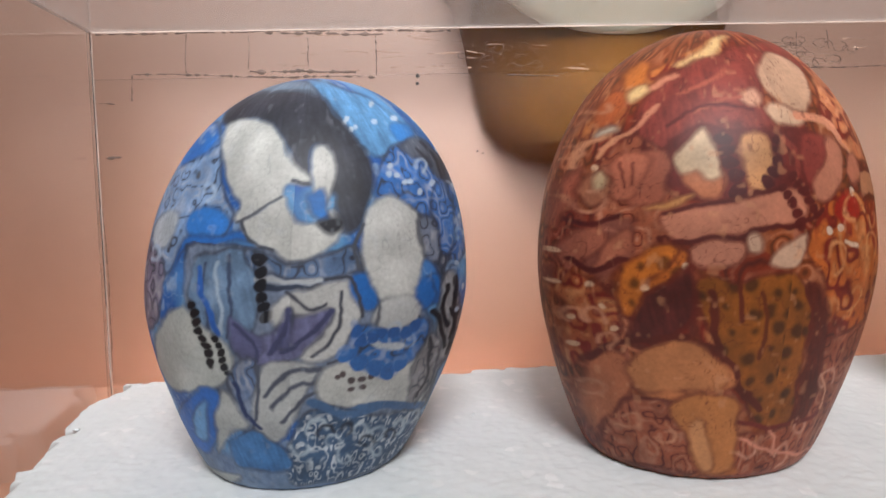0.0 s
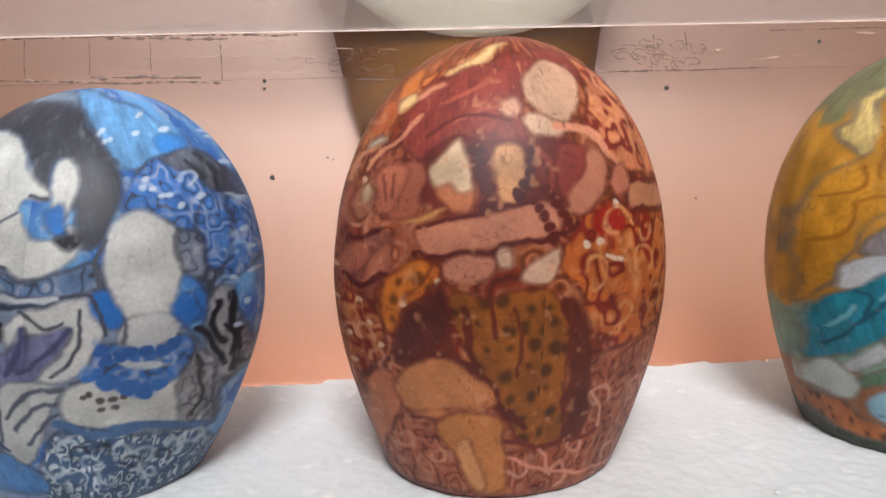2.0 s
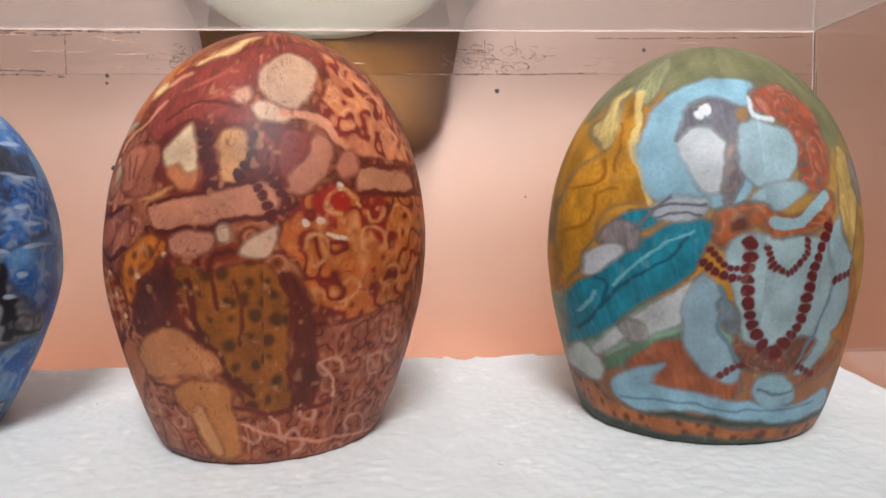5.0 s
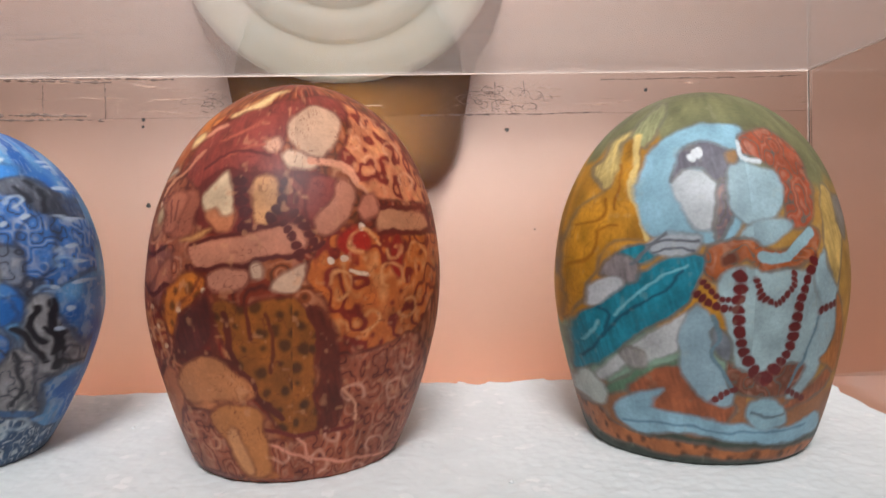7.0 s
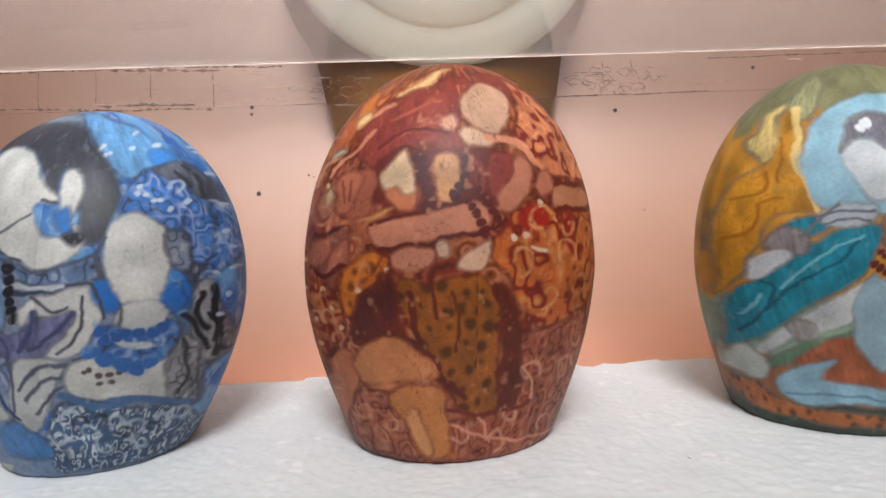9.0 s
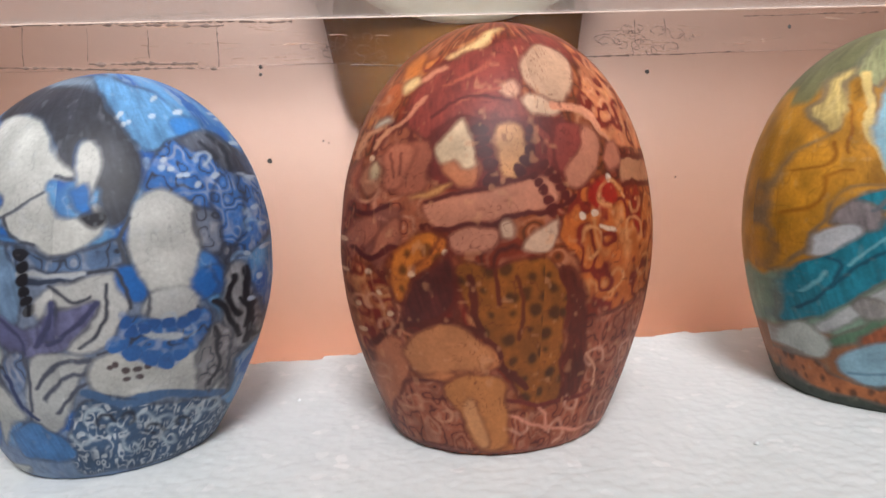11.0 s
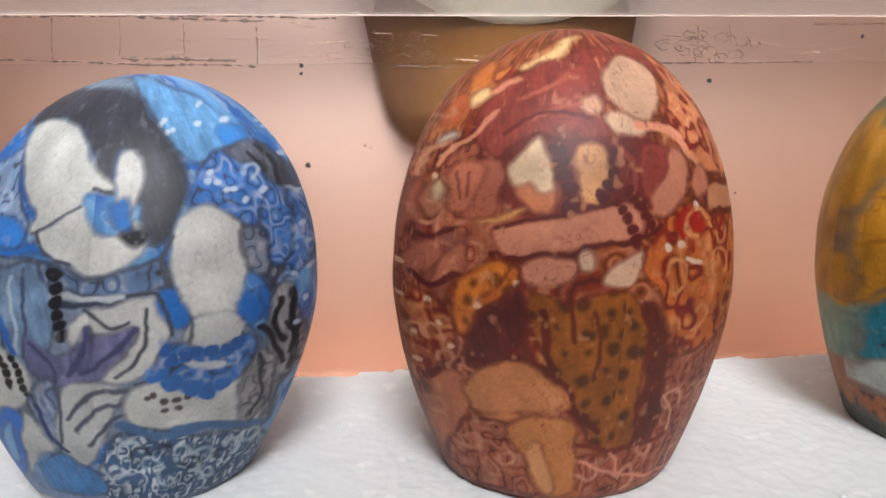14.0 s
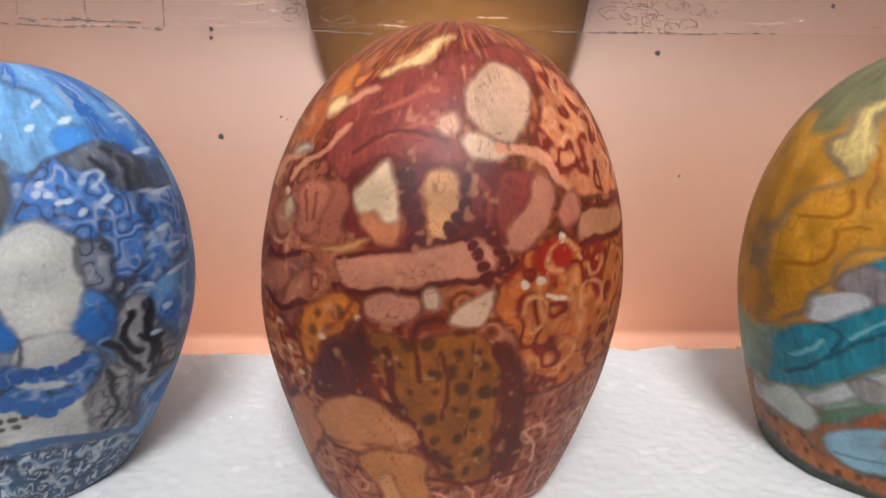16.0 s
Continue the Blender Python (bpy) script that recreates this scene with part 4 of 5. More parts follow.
    c.dot((92, 80, 82), 0.9, 15.6, 31.9)
    c.dot((92, 80, 82), 0.9, 20, 34.9)
    c.dot((92, 80, 82), 0.9, 12, 36.1)
    c.dot((92, 80, 82), 0.9, 18.2, 32.1)
    c.line((78, 112, 156), 2.6, (5.4, 29.5, 12.5, 25.2, 22.8, 25.8, 35.5, 20.3))
    c.fill((66, 92, 124), "beads", (2.2, 24.7, 9.7, 27.3, 21.2, 23.3, 34.9, 18.2, 33.9, 5.2, 20.5, 2.6, 6.8, 3, -0.9, 4.1, -1.5, 14.1))
    c.fill((48, 114, 206), "flat", (-34, 25, -24.1, 33.1, -19.7, 31.5, -20.2, 20.8, -27, 10.8, -33.9, 14.3))
    c.fill((112, 168, 222), "flat", (-29.3, 22.6, -23.6, 29.4, -24.5, 18, -28.7, 16.1))
    c.fill((188, 191, 189), "flat", (-18.8, 33.3, -14, 28.5, -11.3, 23.3, -16.6, 21.2, -21.7, 12.7, -20.7, 24.4))
    c.fill((70, 122, 180), "brush", (-17.8, 17.3, -10.2, 21.6, -2.6, 16, -0, 10.1, -6.8, 8.4, -15.1, 9.8))
    c.fill((184, 188, 186), "flat", (-33.6, 4, -28.8, 4.1, -15.8, 5.5, -21.8, 1.1))
    c.line((44, 60, 104), 1.4, (-15, 35.1, -12.4, 28.5, -8.2, 22.5))
    c.curl((180, 202, 230), 1.2, -27.8, 101.4, 2.8, 0.0)
    c.curl((180, 202, 230), 1.2, -38.2, 94, 2.4, 6.0)
    c.curl((180, 202, 230), 1.2, -39.8, 85.7, 2.4, 5.4)
    c.curl((180, 202, 230), 1.2, -23.9, 85.7, 2.4, 4.8)
    c.curl((180, 202, 230), 1.2, -40.1, 69.8, 2.4, 4.2)
    c.curl((190, 206, 226), 0.9, 40.4, 84.9, 2.4, 0.0)
    c.curl((190, 206, 226), 0.9, 42.3, 74.7, 2.1, 6.0)
    c.curl((190, 206, 226), 0.9, 32, 91.5, 2.4, 5.4)
    c.curl((190, 206, 226), 0.9, 25.8, 48.3, 2.1, 4.8)
    c.curl((190, 206, 226), 0.9, 30.3, 44.2, 1.7, 4.2)
    c.curl((150, 186, 228), 1.0, 42.6, 61.5, 2.4, 0.0)
    c.curl((150, 186, 228), 1.0, 44.2, 71.2, 2.1, 6.0)
    c.fill((100, 105, 118), "brush", (27, 96.4, 31.3, 99.8, 35.7, 97.5, 39.3, 91.2, 37.8, 88.3, 33.8, 94.1, 29.9, 93.9))
    c.line((52, 56, 68), 1.0, (32.5, 98.8, 37.1, 93.3, 38.9, 88.3))
    c.line((52, 56, 68), 1.0, (31.1, 96.4, 35.7, 91.3))
    c.fill((70, 122, 194), "curls", (35.8, 82.2, 39.5, 87.3, 42.6, 77.2, 42.6, 68.7, 39.3, 65.6, 36.5, 74.3))
    c.fill((124, 134, 154), "curls", (31.7, 75.9, 35.1, 77.6, 38.6, 70.9, 38.2, 64.4, 34.6, 66.5))
    c.fill((152, 153, 158), "brush", (39.5, 59, 43.5, 60.2, 44.3, 45.8, 43.4, 33.7, 40.5, 35.5, 38.1, 47.8))
    c.line((42, 42, 50), 1.7, (43.5, 58.5, 43.9, 49.6, 44.5, 41.7, 43.1, 35))
    c.line((42, 42, 50), 1.5, (41.2, 57.3, 39.4, 50.9, 42.1, 44.8))
    c.line((42, 42, 50), 1.5, (37.1, 51.1, 39.8, 45.6, 41.5, 38.2))
    c.line((42, 42, 50), 1.2, (42.4, 50.1, 44.3, 45.8, 43.2, 40.5))
    c.fill((140, 137, 140), "curls", (32.6, 36.7, 36.8, 44.4, 39.9, 39.7, 38.1, 29, 33.1, 22, 31.1, 24.3))
    c.line((60, 60, 68), 1.1, (36.7, 43, 36.9, 33.6, 33.4, 24.2))
    c.fill((46, 112, 192), "flat", (31.8, 58.6, 35.4, 60, 37.2, 54.8, 34.2, 52.7))
    c.band((48, 98, 168), 2.6, (15.7, 49.9, 18.6, 45.7, 23.7, 47, 28.5, 46.2, 32.5, 48.3))
    c.band((54, 110, 182), 3.6, (13.3, 43.6, 18, 39.2, 25.2, 36.2, 30.4, 39.4))
    c.line((78, 112, 156), 2.2, (6.1, 29.5, 13.5, 24.4, 22.7, 25.5, 31.9, 21.8))
    c.curl((182, 198, 212), 1.0, 6.1, 21, 3.1, 0.0)
    c.curl((182, 198, 212), 1.0, 10.5, 16.3, 2.6, 6.0)
    c.curl((182, 198, 212), 1.0, 17.9, 18.9, 3.1, 5.4)
    c.curl((182, 198, 212), 1.0, 22.7, 17, 2.6, 4.8)
    c.curl((182, 198, 212), 1.0, 28.7, 16.6, 2.6, 4.2)
    c.curl((182, 198, 212), 1.0, 33.6, 18.1, 2.2, 3.6)
    c.curl((182, 198, 212), 1.0, 2.1, 15.9, 2.6, 3.0)
    c.curl((182, 198, 212), 1.0, 13.8, 11, 2.4, 2.4)
    c.curl((182, 198, 212), 1.0, 22.7, 10.1, 2.4, 1.8)
    c.curl((40, 48, 66), 1.0, 8.6, 19.8, 2.4, 0.0)
    c.curl((40, 48, 66), 1.0, 19.7, 14.4, 2.4, 6.0)
    c.curl((40, 48, 66), 1.0, 26.1, 15.1, 2.1, 5.4)
    c.curl((40, 48, 66), 1.0, 14.2, 20.6, 2.1, 4.8)
    c.dot((192, 212, 236), 0.8, 30.4, 107.1)
    c.dot((192, 212, 236), 0.8, 37.7, 96.9)
    c.dot((192, 212, 236), 0.8, 45, 77)
    c.dot((192, 212, 236), 0.8, 46.5, 71.5)
    c.dot((192, 212, 236), 0.8, 43.9, 63.5)
    c.dot((192, 212, 236), 0.8, 46.7, 55.8)
    c.dot((192, 212, 236), 0.8, 47.4, 64.3)
    c.dot((192, 212, 236), 0.8, 42.7, 86)
    c.dot((192, 212, 236), 0.8, 32.3, 105.2)
    c.dot((192, 212, 236), 0.8, 45, 49.2)
    c.dot((192, 212, 236), 0.8, 19.3, 104.4)
    c.dot((192, 212, 236), 0.8, 14.8, 102.4)
    c.dot((192, 212, 236), 0.8, 24, 89.2)
    c.dot((192, 212, 236), 0.8, 29.3, 86.7)


def paint_yellow(c):
    c.fill((226, 196, 124), "brush", (-41.5, 98.1, -33.5, 109.9, -26.5, 114, -29.6, 106.2, -38.3, 93))
    c.fill((160, 160, 118), "brush", (-28.8, 112.2, -22.3, 119.7, -15.9, 122.3, -21.9, 113.1, -27.5, 105.8))
    c.fill((216, 150, 46), "ochre", (-50.2, 47.6, -51, 70.2, -46.9, 86.4, -38.3, 93, -33, 106.8, -28.1, 109.4, -32.3, 92.8, -30.7, 79.7, -29.1, 76.1, -38.3, 74.4, -42.8, 68.7, -45.7, 59, -48.2, 52.3))
    c.line((240, 206, 130), 1.6, (-27.4, 111.1, -31.8, 98.6, -32.4, 89, -29.4, 76.1))
    c.line((176, 112, 30), 0.9, (-47.6, 80.3, -42.2, 82, -39.4, 89.5))
    c.line((176, 112, 30), 0.9, (-49.5, 66.4, -44.1, 70.6, -42.4, 78.2, -38, 79.9))
    c.line((176, 112, 30), 0.8, (-34.9, 101.1, -35.4, 93.1, -38.3, 85.6))
    c.fill((150, 196, 216), "flat", (-31.6, 94.7, -26.2, 105, -17.1, 110.9, -6.6, 112.7, 2.4, 111.4, 0.3, 96.8, -5.9, 75.6, -21.9, 74.2, -29.3, 77.9, -31.8, 85.2))
    c.fill((206, 212, 217), "flat", (-22.1, 92.1, -19.9, 97.2, -13.5, 97.2, -9.2, 93.4, -9.2, 82.7, -13.6, 77.5, -17.7, 79, -20.7, 84.8))
    c.fill((104, 100, 112), "brush", (-22.2, 93.6, -18.8, 103.3, -11.8, 106.4, -3.6, 103.5, -3.2, 96.9, -8.9, 93, -13.4, 98, -18.9, 97.2))
    # gloss highlight of the varnish, put into the colour as white dots
    c.dot((232, 236, 240), 1.3, -14.5, 102.6)
    c.dot((232, 236, 240), 1.3, -16, 101.5)
    c.dot((232, 236, 240), 1.3, -13.1, 103.3)
    c.fill((122, 110, 120), "curls", (-8.4, 93, -5.9, 92.9, -6.1, 82.6, -10.5, 75.7, -12, 77.5))
    c.fill((172, 202, 212), "flat", (-4.9, 98.8, 2.2, 98.6, 11, 94.9, 10.9, 87.6, 5.3, 80.6, -2, 78.7, -6.6, 84, -6.8, 91.5))
    c.fill((178, 86, 56), "curls", (1, 108.3, 9.9, 110.8, 18.7, 104.6, 22.4, 93.2, 21, 80.1, 12.9, 78.4, 10.3, 83.7, 11, 94.5, 4.5, 100.5, -0.2, 102.4))
    c.fill((168, 122, 72), "flat", (-5.9, 102.6, -2, 104, -2.6, 99.7, -5.9, 99.2))
    c.line((228, 236, 240), 1.6, (-0.3, 106.3, -0.7, 100.5, 5.4, 99.5))
    c.fill((168, 198, 208), "flat", (-2.3, 78.7, 8.9, 82, 12.9, 78.4, 2.9, 72, -4, 73.9))
    c.fill((168, 194, 200), "flat", (-11.2, 63.2, -2.9, 66.6, 20.3, 65.9, 25.4, 71.1, 31.3, 63.6, 30.4, 49.4, 22.3, 38.8, 15, 26.4, 1.4, 25.4, -5.1, 36.7, -9.4, 51.4))
    c.fill((180, 94, 44), "curls", (-15.9, 70.2, -10.9, 74.7, -0.8, 75.5, 2.9, 72, 12, 71.8, 19.3, 78.3, 23.8, 75, 18.6, 68.1, 4.5, 64.7, -2.5, 68.3, -7.9, 64.9, -12.5, 61.5, -16, 65))
    c.line((168, 206, 216), 3.4, (2.8, 69.1, 10.3, 69.2, 19.2, 76.5))
    c.fill((112, 54, 30), "flat", (-9.8, 70.5, -6.4, 71.3, -5.9, 67.8, -8.9, 66.7))
    c.fill((28, 134, 156), "brush", (-48.7, 39, -48, 48.2, -44.2, 53, -37.1, 61.1, -26.7, 68.5, -15.5, 70.6, -16.6, 61.5, -22, 52.6, -32.3, 44.8, -41.7, 33.4, -46.5, 28.6))
    c.fill((28, 130, 150), "brush", (-39.2, 68.8, -35.5, 72.5, -29.5, 74.3, -26.3, 70.7, -34.1, 66.7))
    c.fill((144, 134, 136), "brush", (-42.9, 64.6, -38.4, 70.7, -32.4, 67.1, -34.2, 61.2, -40, 62.8))
    c.fill((208, 212, 217), "flat", (-46.4, 54.6, -44.3, 60.7, -38.6, 63.3, -36.8, 60.4, -42.5, 54))
    c.fill((184, 192, 200), "flat", (-29.5, 74.3, -23.3, 77.7, -15.3, 75.8, -18.7, 70.6, -26.6, 69.6))
    c.line((104, 108, 118), 0.9, (-29.2, 73.9, -23.4, 75.6, -16.3, 74.4))
    c.line((104, 108, 118), 0.9, (-28.1, 71, -22, 72.8, -18, 71.7))
    c.line((112, 116, 124), 1.0, (-34.1, 67.1, -29.6, 72.5, -24.8, 77.4))
    c.fill((204, 207, 209), "flat", (-41.6, 31.3, -32.2, 42.9, -22, 50.9, -15.6, 54.9, -16.9, 47.4, -23, 39.9, -36, 32.7, -39.9, 27.6))
    c.fill((150, 146, 144), "brush", (-36.6, 38.5, -33.6, 40.9, -30, 35.5, -33.7, 33.1))
    c.line((16, 92, 114), 0.9, (-45.8, 34.5, -38.3, 48.3, -29.7, 56.3, -20.6, 65.4))
    c.line((16, 92, 114), 0.9, (-42.3, 41.9, -39.8, 50.1, -42.7, 52.6))
    c.line((120, 190, 206), 0.8, (-38.4, 50.2, -29.7, 61.7, -19.1, 67.1))
    c.line((120, 190, 206), 0.8, (-46.3, 40.8, -42.6, 47.8))
    c.fill((98, 134, 106), "brush", (-40.8, 22.9, -33, 32.4, -22.8, 36.5, -19.4, 38.2, -24, 32.3, -33.9, 25))
    c.fill((170, 94, 60), "brush", (-33.9, 25, -27.2, 33.9, -19.2, 34.5, -10.9, 27.3, -3.2, 21.7, -9.5, 13.9, -19.6, 17.1))
    c.fill((164, 96, 64), "brush", (16.1, 20.5, 31.2, 25.8, 32.9, 33.5, 19.7, 25.8, 12.1, 20.9))
    c.fill((152, 182, 196), "flat", (-21.2, 36.3, -21.1, 47.3, -17.5, 54.5, -12.3, 51, -10.3, 43.9, -11.5, 38.5, -3.8, 27.4, -5.3, 21.7, -12.2, 23.5, -17.5, 29))
    c.fill((124, 130, 140), "brush", (-12.1, 47.5, -6.9, 43.9, -6.4, 36.7, -11, 40.3))
    c.fill((166, 194, 202), "flat", (20.3, 65.9, 28, 69.2, 31.2, 53.1, 30.7, 41.5, 19.7, 25.8, 13.2, 24.7, 18, 39.2, 23.7, 50.1))
    c.fill((134, 76, 54), "curls", (-6.7, 36.7, 0.5, 32.9, 13.6, 35.9, 18.8, 33.6, 13.2, 24.7, -0.4, 25.5, -6.1, 29.3))
    c.line((110, 140, 154), 1.2, (-12.3, 51.4, -10.2, 43.4, -11.5, 38.5, -4.2, 27.8))
    c.line((110, 140, 154), 1.0, (23.2, 50.1, 18.7, 38.6, 13.4, 26))
    c.band((108, 32, 34), 3.0, (-4.6, 64.9, -4.8, 54.5, -3.6, 43.9, 0.3, 34.7, 4.4, 30.9))
    c.band((108, 32, 34), 2.7, (4.4, 30.9, 11.1, 39.7, 14.2, 50.3, 17.1, 60.8, 20.9, 69.4))
    c.band((112, 40, 38), 1.6, (-0.3, 63.4, 1.4, 57.9, 6.1, 54.6, 11.7, 59.3, 12.9, 64.4))
    c.band((104, 34, 36), 2.0, (-17.9, 58.4, -12.7, 54.9, -7.5, 53.8))
    c.band((104, 34, 36), 1.6, (-16, 61.9, -11.2, 57.5, -7.2, 56.6))
    c.band((104, 34, 36), 1.8, (23.1, 51.6, 31.7, 54.1))
    c.band((118, 48, 44), 2.0, (-11.2, 23.9, -4.2, 27.8))
    c.band((118, 48, 44), 1.8, (13.3, 26.6, 20.1, 23.8))
    c.fill((152, 194, 214), "flat", (-36.5, 17.9, -33.8, 23, -24.8, 26.8, -27.4, 21.3, -18.2, 19.3, -2.8, 15.9, 17.4, 14.3, 27.9, 17.6, 31.4, 10.2, 11.9, 8.2, -3.8, 10, -19.1, 12.2, -29.7, 11.3))
    c.fill((152, 188, 202), "flat", (0, 21.6, 5.2, 24.5, 11.5, 22.1, 15.2, 15.8, 6.8, 13.5, 0.6, 17))
    c.line((104, 124, 134), 0.9, (1.7, 19.7, 6.5, 17.9, 13.3, 18.8))
    c.line((112, 150, 172), 0.9, (-33, 15.1, -19.4, 15.2, -2.4, 12.7, 22.7, 13.4))
    c.fill((192, 114, 68), "spots", (-43.9, 17.5, -40.1, 16.3, -34.2, 12.1, -18.7, 9.1, 4, 6.7, 34.7, 6.2, 27.5, 1.7, -0.9, 3.3, -21.3, 4.5, -36.3, 6.3, -41.2, 9))
    c.fill((198, 206, 200), "flat", (-46.3, 25.6, -43.5, 30, -38.9, 24.1, -40.3, 17.8, -44.6, 20.2))
    c.fill((216, 178, 104), "brush", (26.7, 91.4, 33.6, 87.4, 34.9, 72.6, 30.7, 60, 25.6, 72.8))
    c.fill((150, 142, 134), "brush", (33.3, 89.3, 42.2, 85.8, 37.9, 74.3, 33.5, 80))
    c.fill((178, 112, 60), "brush", (25.5, 35, 31.2, 41.8, 30.8, 56.8, 36.3, 48.7, 36.8, 31))


def ground_maroon(c):
    w = np.abs(np.sin(7.0 * c.noise(7.5) + 3.6 * c.noise(3.4, 1)))
    dark, light = np.clip(1.3 - 2.0 * w, 0, 1)[:, None], np.clip(4.0 * w - 3.2, 0, 1)[:, None] * c.noise(4.5, 6)[:, None]
    base = np.where((c.noise(14, 2) > 0.56)[:, None], paint((146, 74, 40)), paint((136, 54, 32)))
    return base * (1 - 0.55 * dark) + 0.40 * light * np.array((0.62, 0.36, 0.26))


def ground_blue(c):
    tone = np.clip((c.noise(9) - 0.3) * 2.4, 0, 1)[:, None]
    base = paint((46, 108, 192)) * (1 - tone) + paint((106, 166, 222)) * tone
    fleck = np.clip((c.noise(1.9, 6) * 0.6 + c.noise(4.5, 7) * 0.5 - 0.66) * 7, 0, 1)[:, None]
    curl = np.clip(1 - np.abs(np.sin(7 * c.noise(7, 3) + 3 * c.noise(3, 4))) * 5, 0, 1)[:, None]
    low = np.clip((12 - c.z0 + 8 * c.noise(6, 5)) / 5, 0, 1)[:, None]
    out = base * (1 - 0.8 * fleck) + 0.8 * fleck * paint((150, 178, 214))
    out = out * (1 - 0.4 * curl) + 0.4 * curl * np.array((0.34, 0.48, 0.72))
    return out * (1 - 0.8 * low) + 0.8 * low * paint((118, 132, 156)) * (0.75 + 0.5 * c.noise(2.2, 8)[:, None])


def ground_yellow(c):
    olive = paint((126, 124, 88))[None] * (0.8 + 0.4 * c.noise(3.5)[:, None])
    ochre = paint((196, 148, 74))[None] * (0.75 + 0.45 * c.noise(3.0, 1)[:, None])
    t = np.clip((92 - c.z0 + 6 * c.noise(8, 2)) / 6, 0, 1)[:, None]
    out = olive * (1 - t) + ochre * t
    side = np.clip(-c.x / 6, 0, 1)[:, None]
    yellow = paint((214, 150, 48))[None] * (0.7 + 0.5 * c.noise(5.0, 6)[:, None])
    t = np.clip((104 - c.z0 + 10 * c.noise(8, 7)) / 4, 0, 1)[:, None] * side
    out = out * (1 - t) + yellow * t
    jade = paint((140, 172, 150))[None] * (0.75 + 0.45 * c.noise(4.0, 8)[:, None])
    t = np.clip((44 - c.z0 + 6 * c.noise(6, 9)) / 3, 0, 1)[:, None] * side
    out = out * (1 - t) + jade * t
    t = np.clip((26 - c.z0 + 5 * c.noise(6, 3)) / 4, 0, 1)[:, None]
    out = out * (1 - t) + paint((168, 110, 72)) * t
    t = np.clip((10.5 - c.z0 + 4 * c.noise(7, 4)) / 2, 0, 1)[:, None]
    return out * (1 - t) + paint((72, 80, 70)) * (0.7 + 0.6 * c.noise(2.5, 5)[:, None]) * t


def stone_paint(name, rough):
    m = material(name, (0.5, 0.5, 0.5), rough, spec=0.36)
    t = m.node_tree
    b = t.nodes["Principled BSDF"]
    att = t.nodes.new("ShaderNodeAttribute")
    att.attribute_name = "paint"
    grain = t.nodes.new("ShaderNodeTexNoise")
    grain.inputs["Scale"].default_value, grain.inputs["Detail"].default_value = 900, 4
    co = t.nodes.new("ShaderNodeTexCoord")
    t.links.new(co.outputs["Object"], grain.inputs["Vector"])
    mr = t.nodes.new("ShaderNodeMapRange")
    mr.inputs["To Min"].default_value, mr.inputs["To Max"].default_value = 0.78, 1.22
    t.links.new(grain.outputs["Fac"], mr.inputs["Value"])
    mix = t.nodes.new("ShaderNodeMix")
    mix.data_type, mix.blend_type = "RGBA", "MULTIPLY"
    mix.inputs["Factor"].default_value = 1.0
    t.links.new(att.outputs["Color"], mix.inputs["A"])
    t.links.new(mr.outputs[0], mix.inputs["B"])
    t.links.new(mix.outputs["Result"], b.inputs["Base Color"])
    coarse = t.nodes.new("ShaderNodeTexNoise")
    coarse.inputs["Scale"].default_value, coarse.inputs["Detail"].default_value = 160, 5
    t.links.new(co.outputs["Object"], coarse.inputs["Vector"])
    bp = t.nodes.new("ShaderNodeBump")
    bp.inputs["Strength"].default_value, bp.inputs["Distance"].default_value = 0.35, 0.0006
    t.links.new(coarse.outputs["Fac"], bp.inputs["Height"])
    t.links.new(bp.outputs[0], b.inputs["Normal"])
    return m


def stone(cx, cy, height, hw, hd, base, lean, rot, painter, ground, ink, marks, strength, seed, label):
    nu, nv = 620, 320
    # finer towards the front (minus y)
    k = np.linspace(0, 2 * np.pi, nu, endpoint=False)
    angle = k - 0.45 * np.sin(k) - np.pi / 2
    u = np.linspace(0, 1, nv)
    u = u + 0.07 * np.sin(2 * np.pi * u) * (u > 0.5)
    uc = 0.46
    v = np.where(u >= uc, (u - uc) / (1 - uc), (uc - u) / uc)
    r = np.where(u >= uc, np.sqrt(np.maximum(0, 1 - v ** 2.2)), base + (1 - base) * (1 - v ** 1.6))
    r = r * (1 - 0.10 * np.exp(-u * height / 0.0016))
    r[-1] = 1e-4
    a, uu = np.meshgrid(angle, u)
    rr = np.repeat(r[:, None], nu, axis=1)
    lump = 1 + 0.022 * (value_noise(np.cos(a) * 2 + 9, np.sin(a) * 2 + uu * 3 + 9, seed) - 0.5) + 0.006 * (value_noise(np.cos(a) * 7 + 20, np.sin(a) * 7 + uu * 12 + 20, seed + 1) - 0.5)
    x, y, z = hw * rr * np.cos(a) * lump, hd * rr * np.sin(a) * lump, uu * height
    me = grid_mesh("painted_stone", np.stack([x + lean * uu, y, z], -1).reshape(-1, 3), nu, nv, stone_paint("stone_paint", 0.5), True)
    flat_x, flat_z = (x * 1000).ravel(), (z * 1000).ravel()
    front = np.clip(0.5 - 8 * np.sin(a).ravel(), 0, 1)
    arc = (a + np.pi / 2).ravel() * hw * 1000 
    c = Canvas(flat_x, flat_z, arc, front, ground, seed, ink)
    painter(c)
    c.scribble(*marks)
    c.colour = c.colour * np.array(strength)
    attr = me.color_attributes.new("paint", "FLOAT_COLOR", "POINT")
    attr.data.foreach_set("color", np.concatenate([np.clip(c.colour, 0.004, 0.85), np.ones((nu * nv, 1))], 1).astype(np.float32).ravel())
    ob = new("painted_stone", me)
    ob.matrix_world = pose(cx, cy, -0.0020, 0, 0, rot)
    return tagged(ob, label, "painted stone", "painted stones on the foam slab")


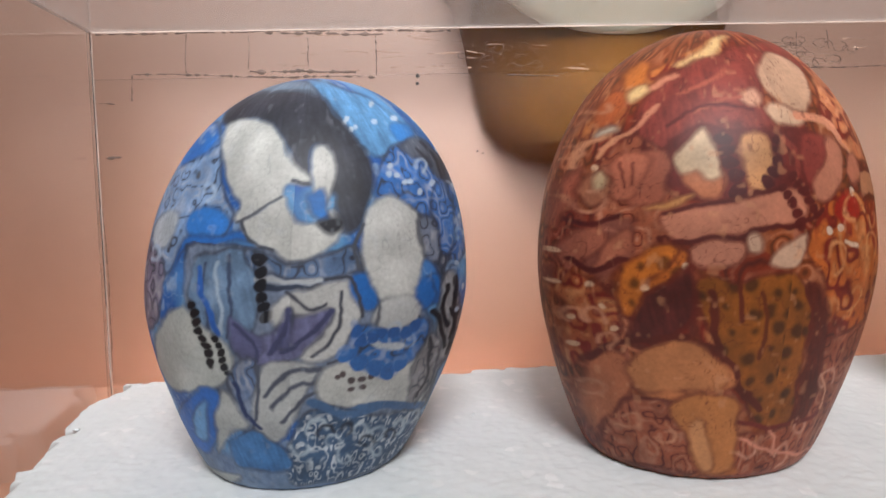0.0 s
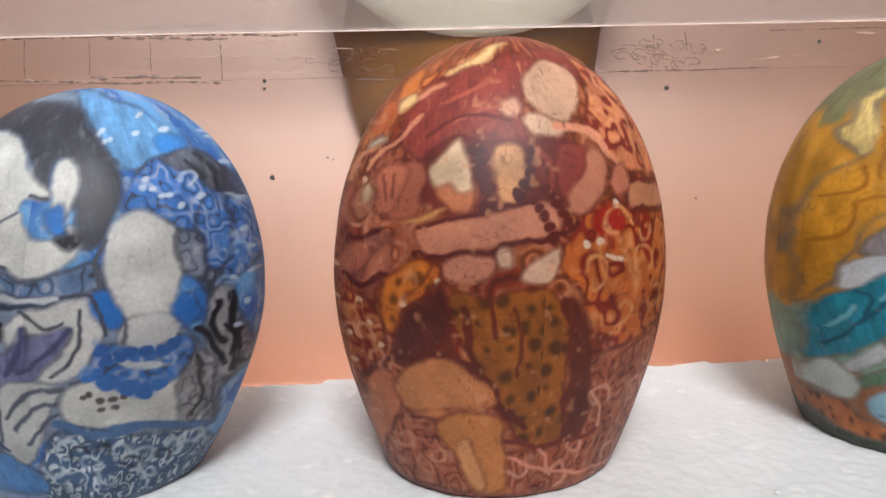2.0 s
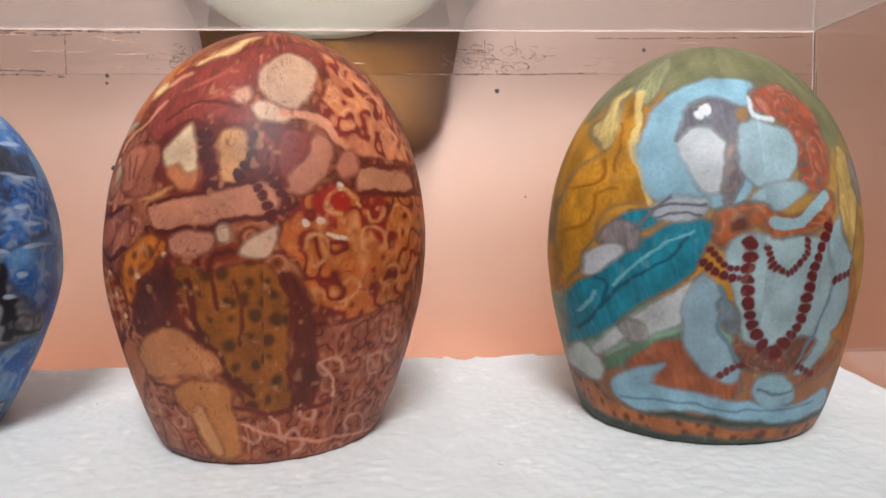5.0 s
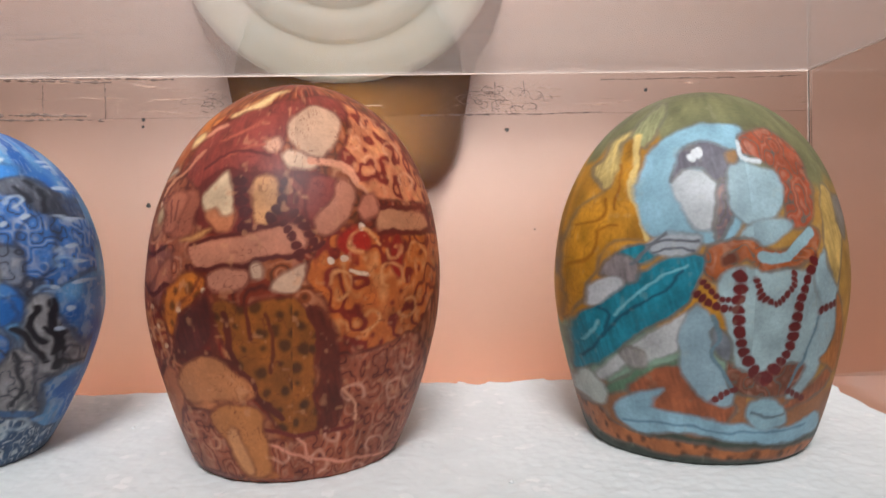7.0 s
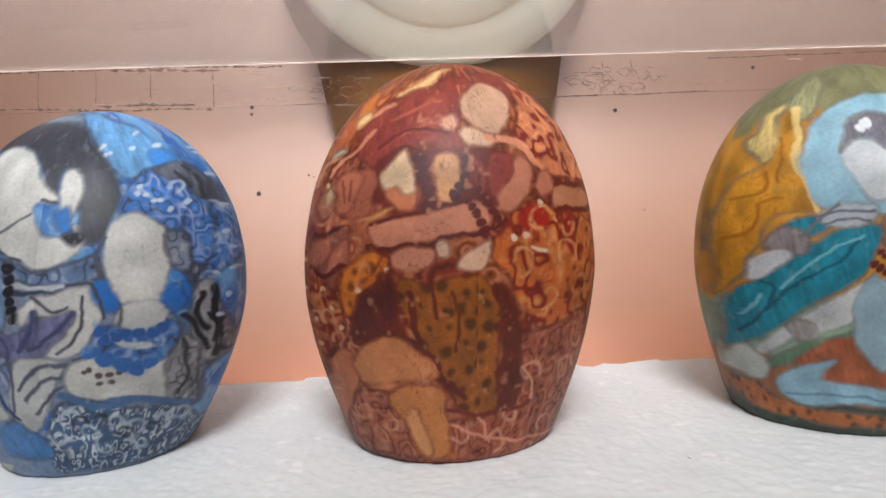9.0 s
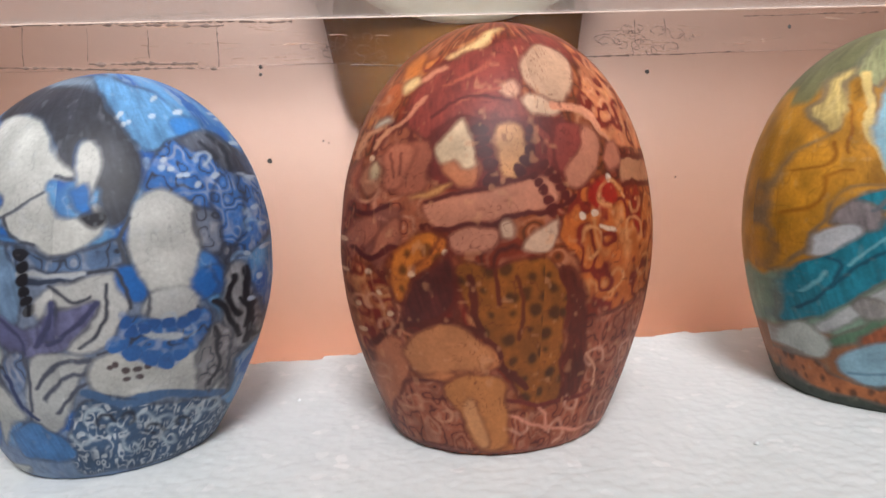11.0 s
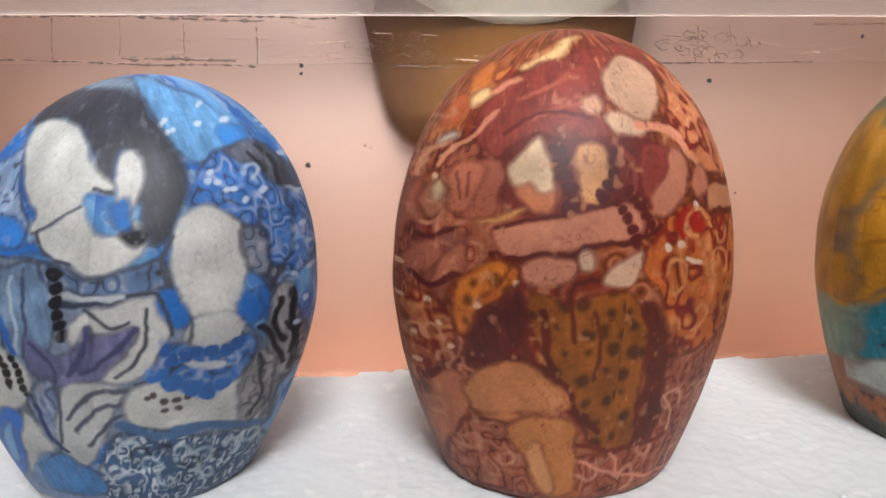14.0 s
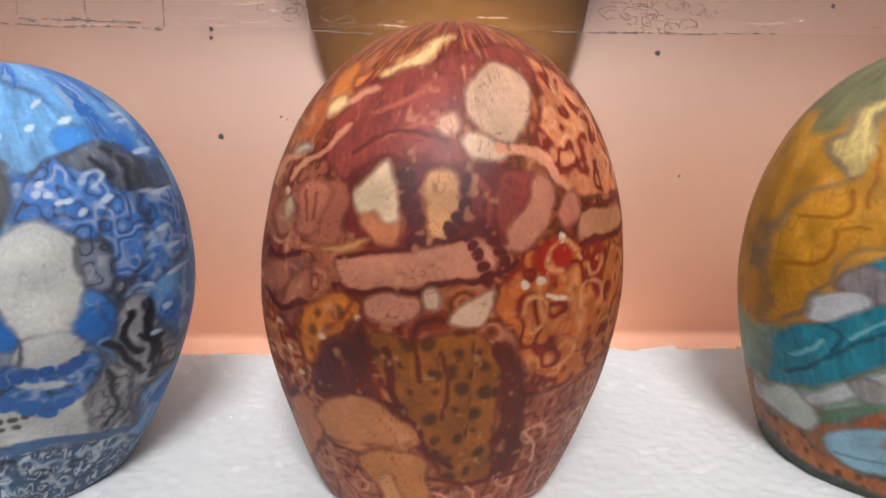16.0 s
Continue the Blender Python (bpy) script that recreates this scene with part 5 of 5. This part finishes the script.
stone(0.0290, 0.2765, 0.1200, 0.0490, 0.0480, 0.60, 0.0075, 1.0, paint_blue, ground_blue, (62, 66, 80), (0.22, 5.0, (205, 214, 226)), 0.82, 3, "blue, black and white painted egg-shaped stone on the foam")
stone(0.1540, 0.2720, 0.1318, 0.0508, 0.0475, 0.67, 0.0035, 6.9, paint_maroon, ground_maroon, (98, 34, 28), (0.60, 4.6, (224, 160, 124)), (0.84, 0.78, 0.66), 7, "maroon and ochre painted egg-shaped stone on the foam")
stone(0.3010, 0.2771, 0.1285, 0.0518, 0.0485, 0.74, 0.0020, -1.0, paint_yellow, ground_yellow, (112, 104, 96), (0.16, 6.0, (214, 206, 176)), 0.74, 13, "yellow, turquoise and olive painted egg-shaped stone on the foam")

# ---- wall fixture above the box ----


def half_bowl(profile):
    """The front half of a flared bowl that stands out from the wall, from (height, radius) pairs."""
    nx, ny = 72, 90
    a, s = np.meshgrid(np.linspace(np.pi, 2 * np.pi, nx), np.linspace(0, 1, ny))
    heights, radii = np.array(profile).T
    z = heights[0] + (heights[-1] - heights[0]) * s ** 1.5
    r = np.interp(z, heights, radii)
    depth = np.minimum(1.05 * r, 0.053)
    return np.stack([r * np.cos(a), depth * np.sin(a), z], -1).reshape(-1, 3), nx, ny


# round fixture of unknown use; disc and bowl only follow its outline
lamp = tagged(new("wall_fixture"), "round wall fixture with ringed beige cover and brown bowl", "wall lamp")
lamp.matrix_world = pose(0.1635, WALL_Y, 0)
cover = part("cover", turned([(0, 0.0030), (0.0416, 0.0030), (0.0422, 0.0022), (0.0425, -0.0006), (0.0437, -0.0006), (0.0440, 0.0022), (0.0446, 0.0030), (0.0589, 0.0030), (0.0595, 0.0022), (0.0598, -0.0006), (0.0610, -0.0006), (0.0613, 0.0022), (0.0619, 0.0030), (0.0770, 0.0028), (0.0800, 0.0016), (0.0816, -0.0010), (0.0816, -0.004), (0.078, -0.005), (0, -0.005)]), BEIGE, lamp, "beige cover with moulded rings", smooth=True)
cover.matrix_local = pose(0, 0.3705 - WALL_Y, 0.2338, 90, 0, 0)
# lowest part drawn down and widened to stand in for shade below the bowl
co, nx, ny = half_bowl([(0.0950, 0.0), (0.0958, 0.020), (0.0985, 0.037), (0.105, 0.050), (0.115, 0.0580), (0.130, 0.0625), (0.146, 0.0650), (0.166, 0.0685), (0.179, 0.073), (0.190, 0.080), (0.206, 0.086), (0.222, 0.090), (0.250, 0.092), (0.300, 0.092)])
bowl = new("bowl", grid_mesh("bowl", co, nx, ny, BROWN))
bowl.parent, bowl["label"] = lamp, "brown bowl-shaped housing, its lower part standing in for shade beneath"
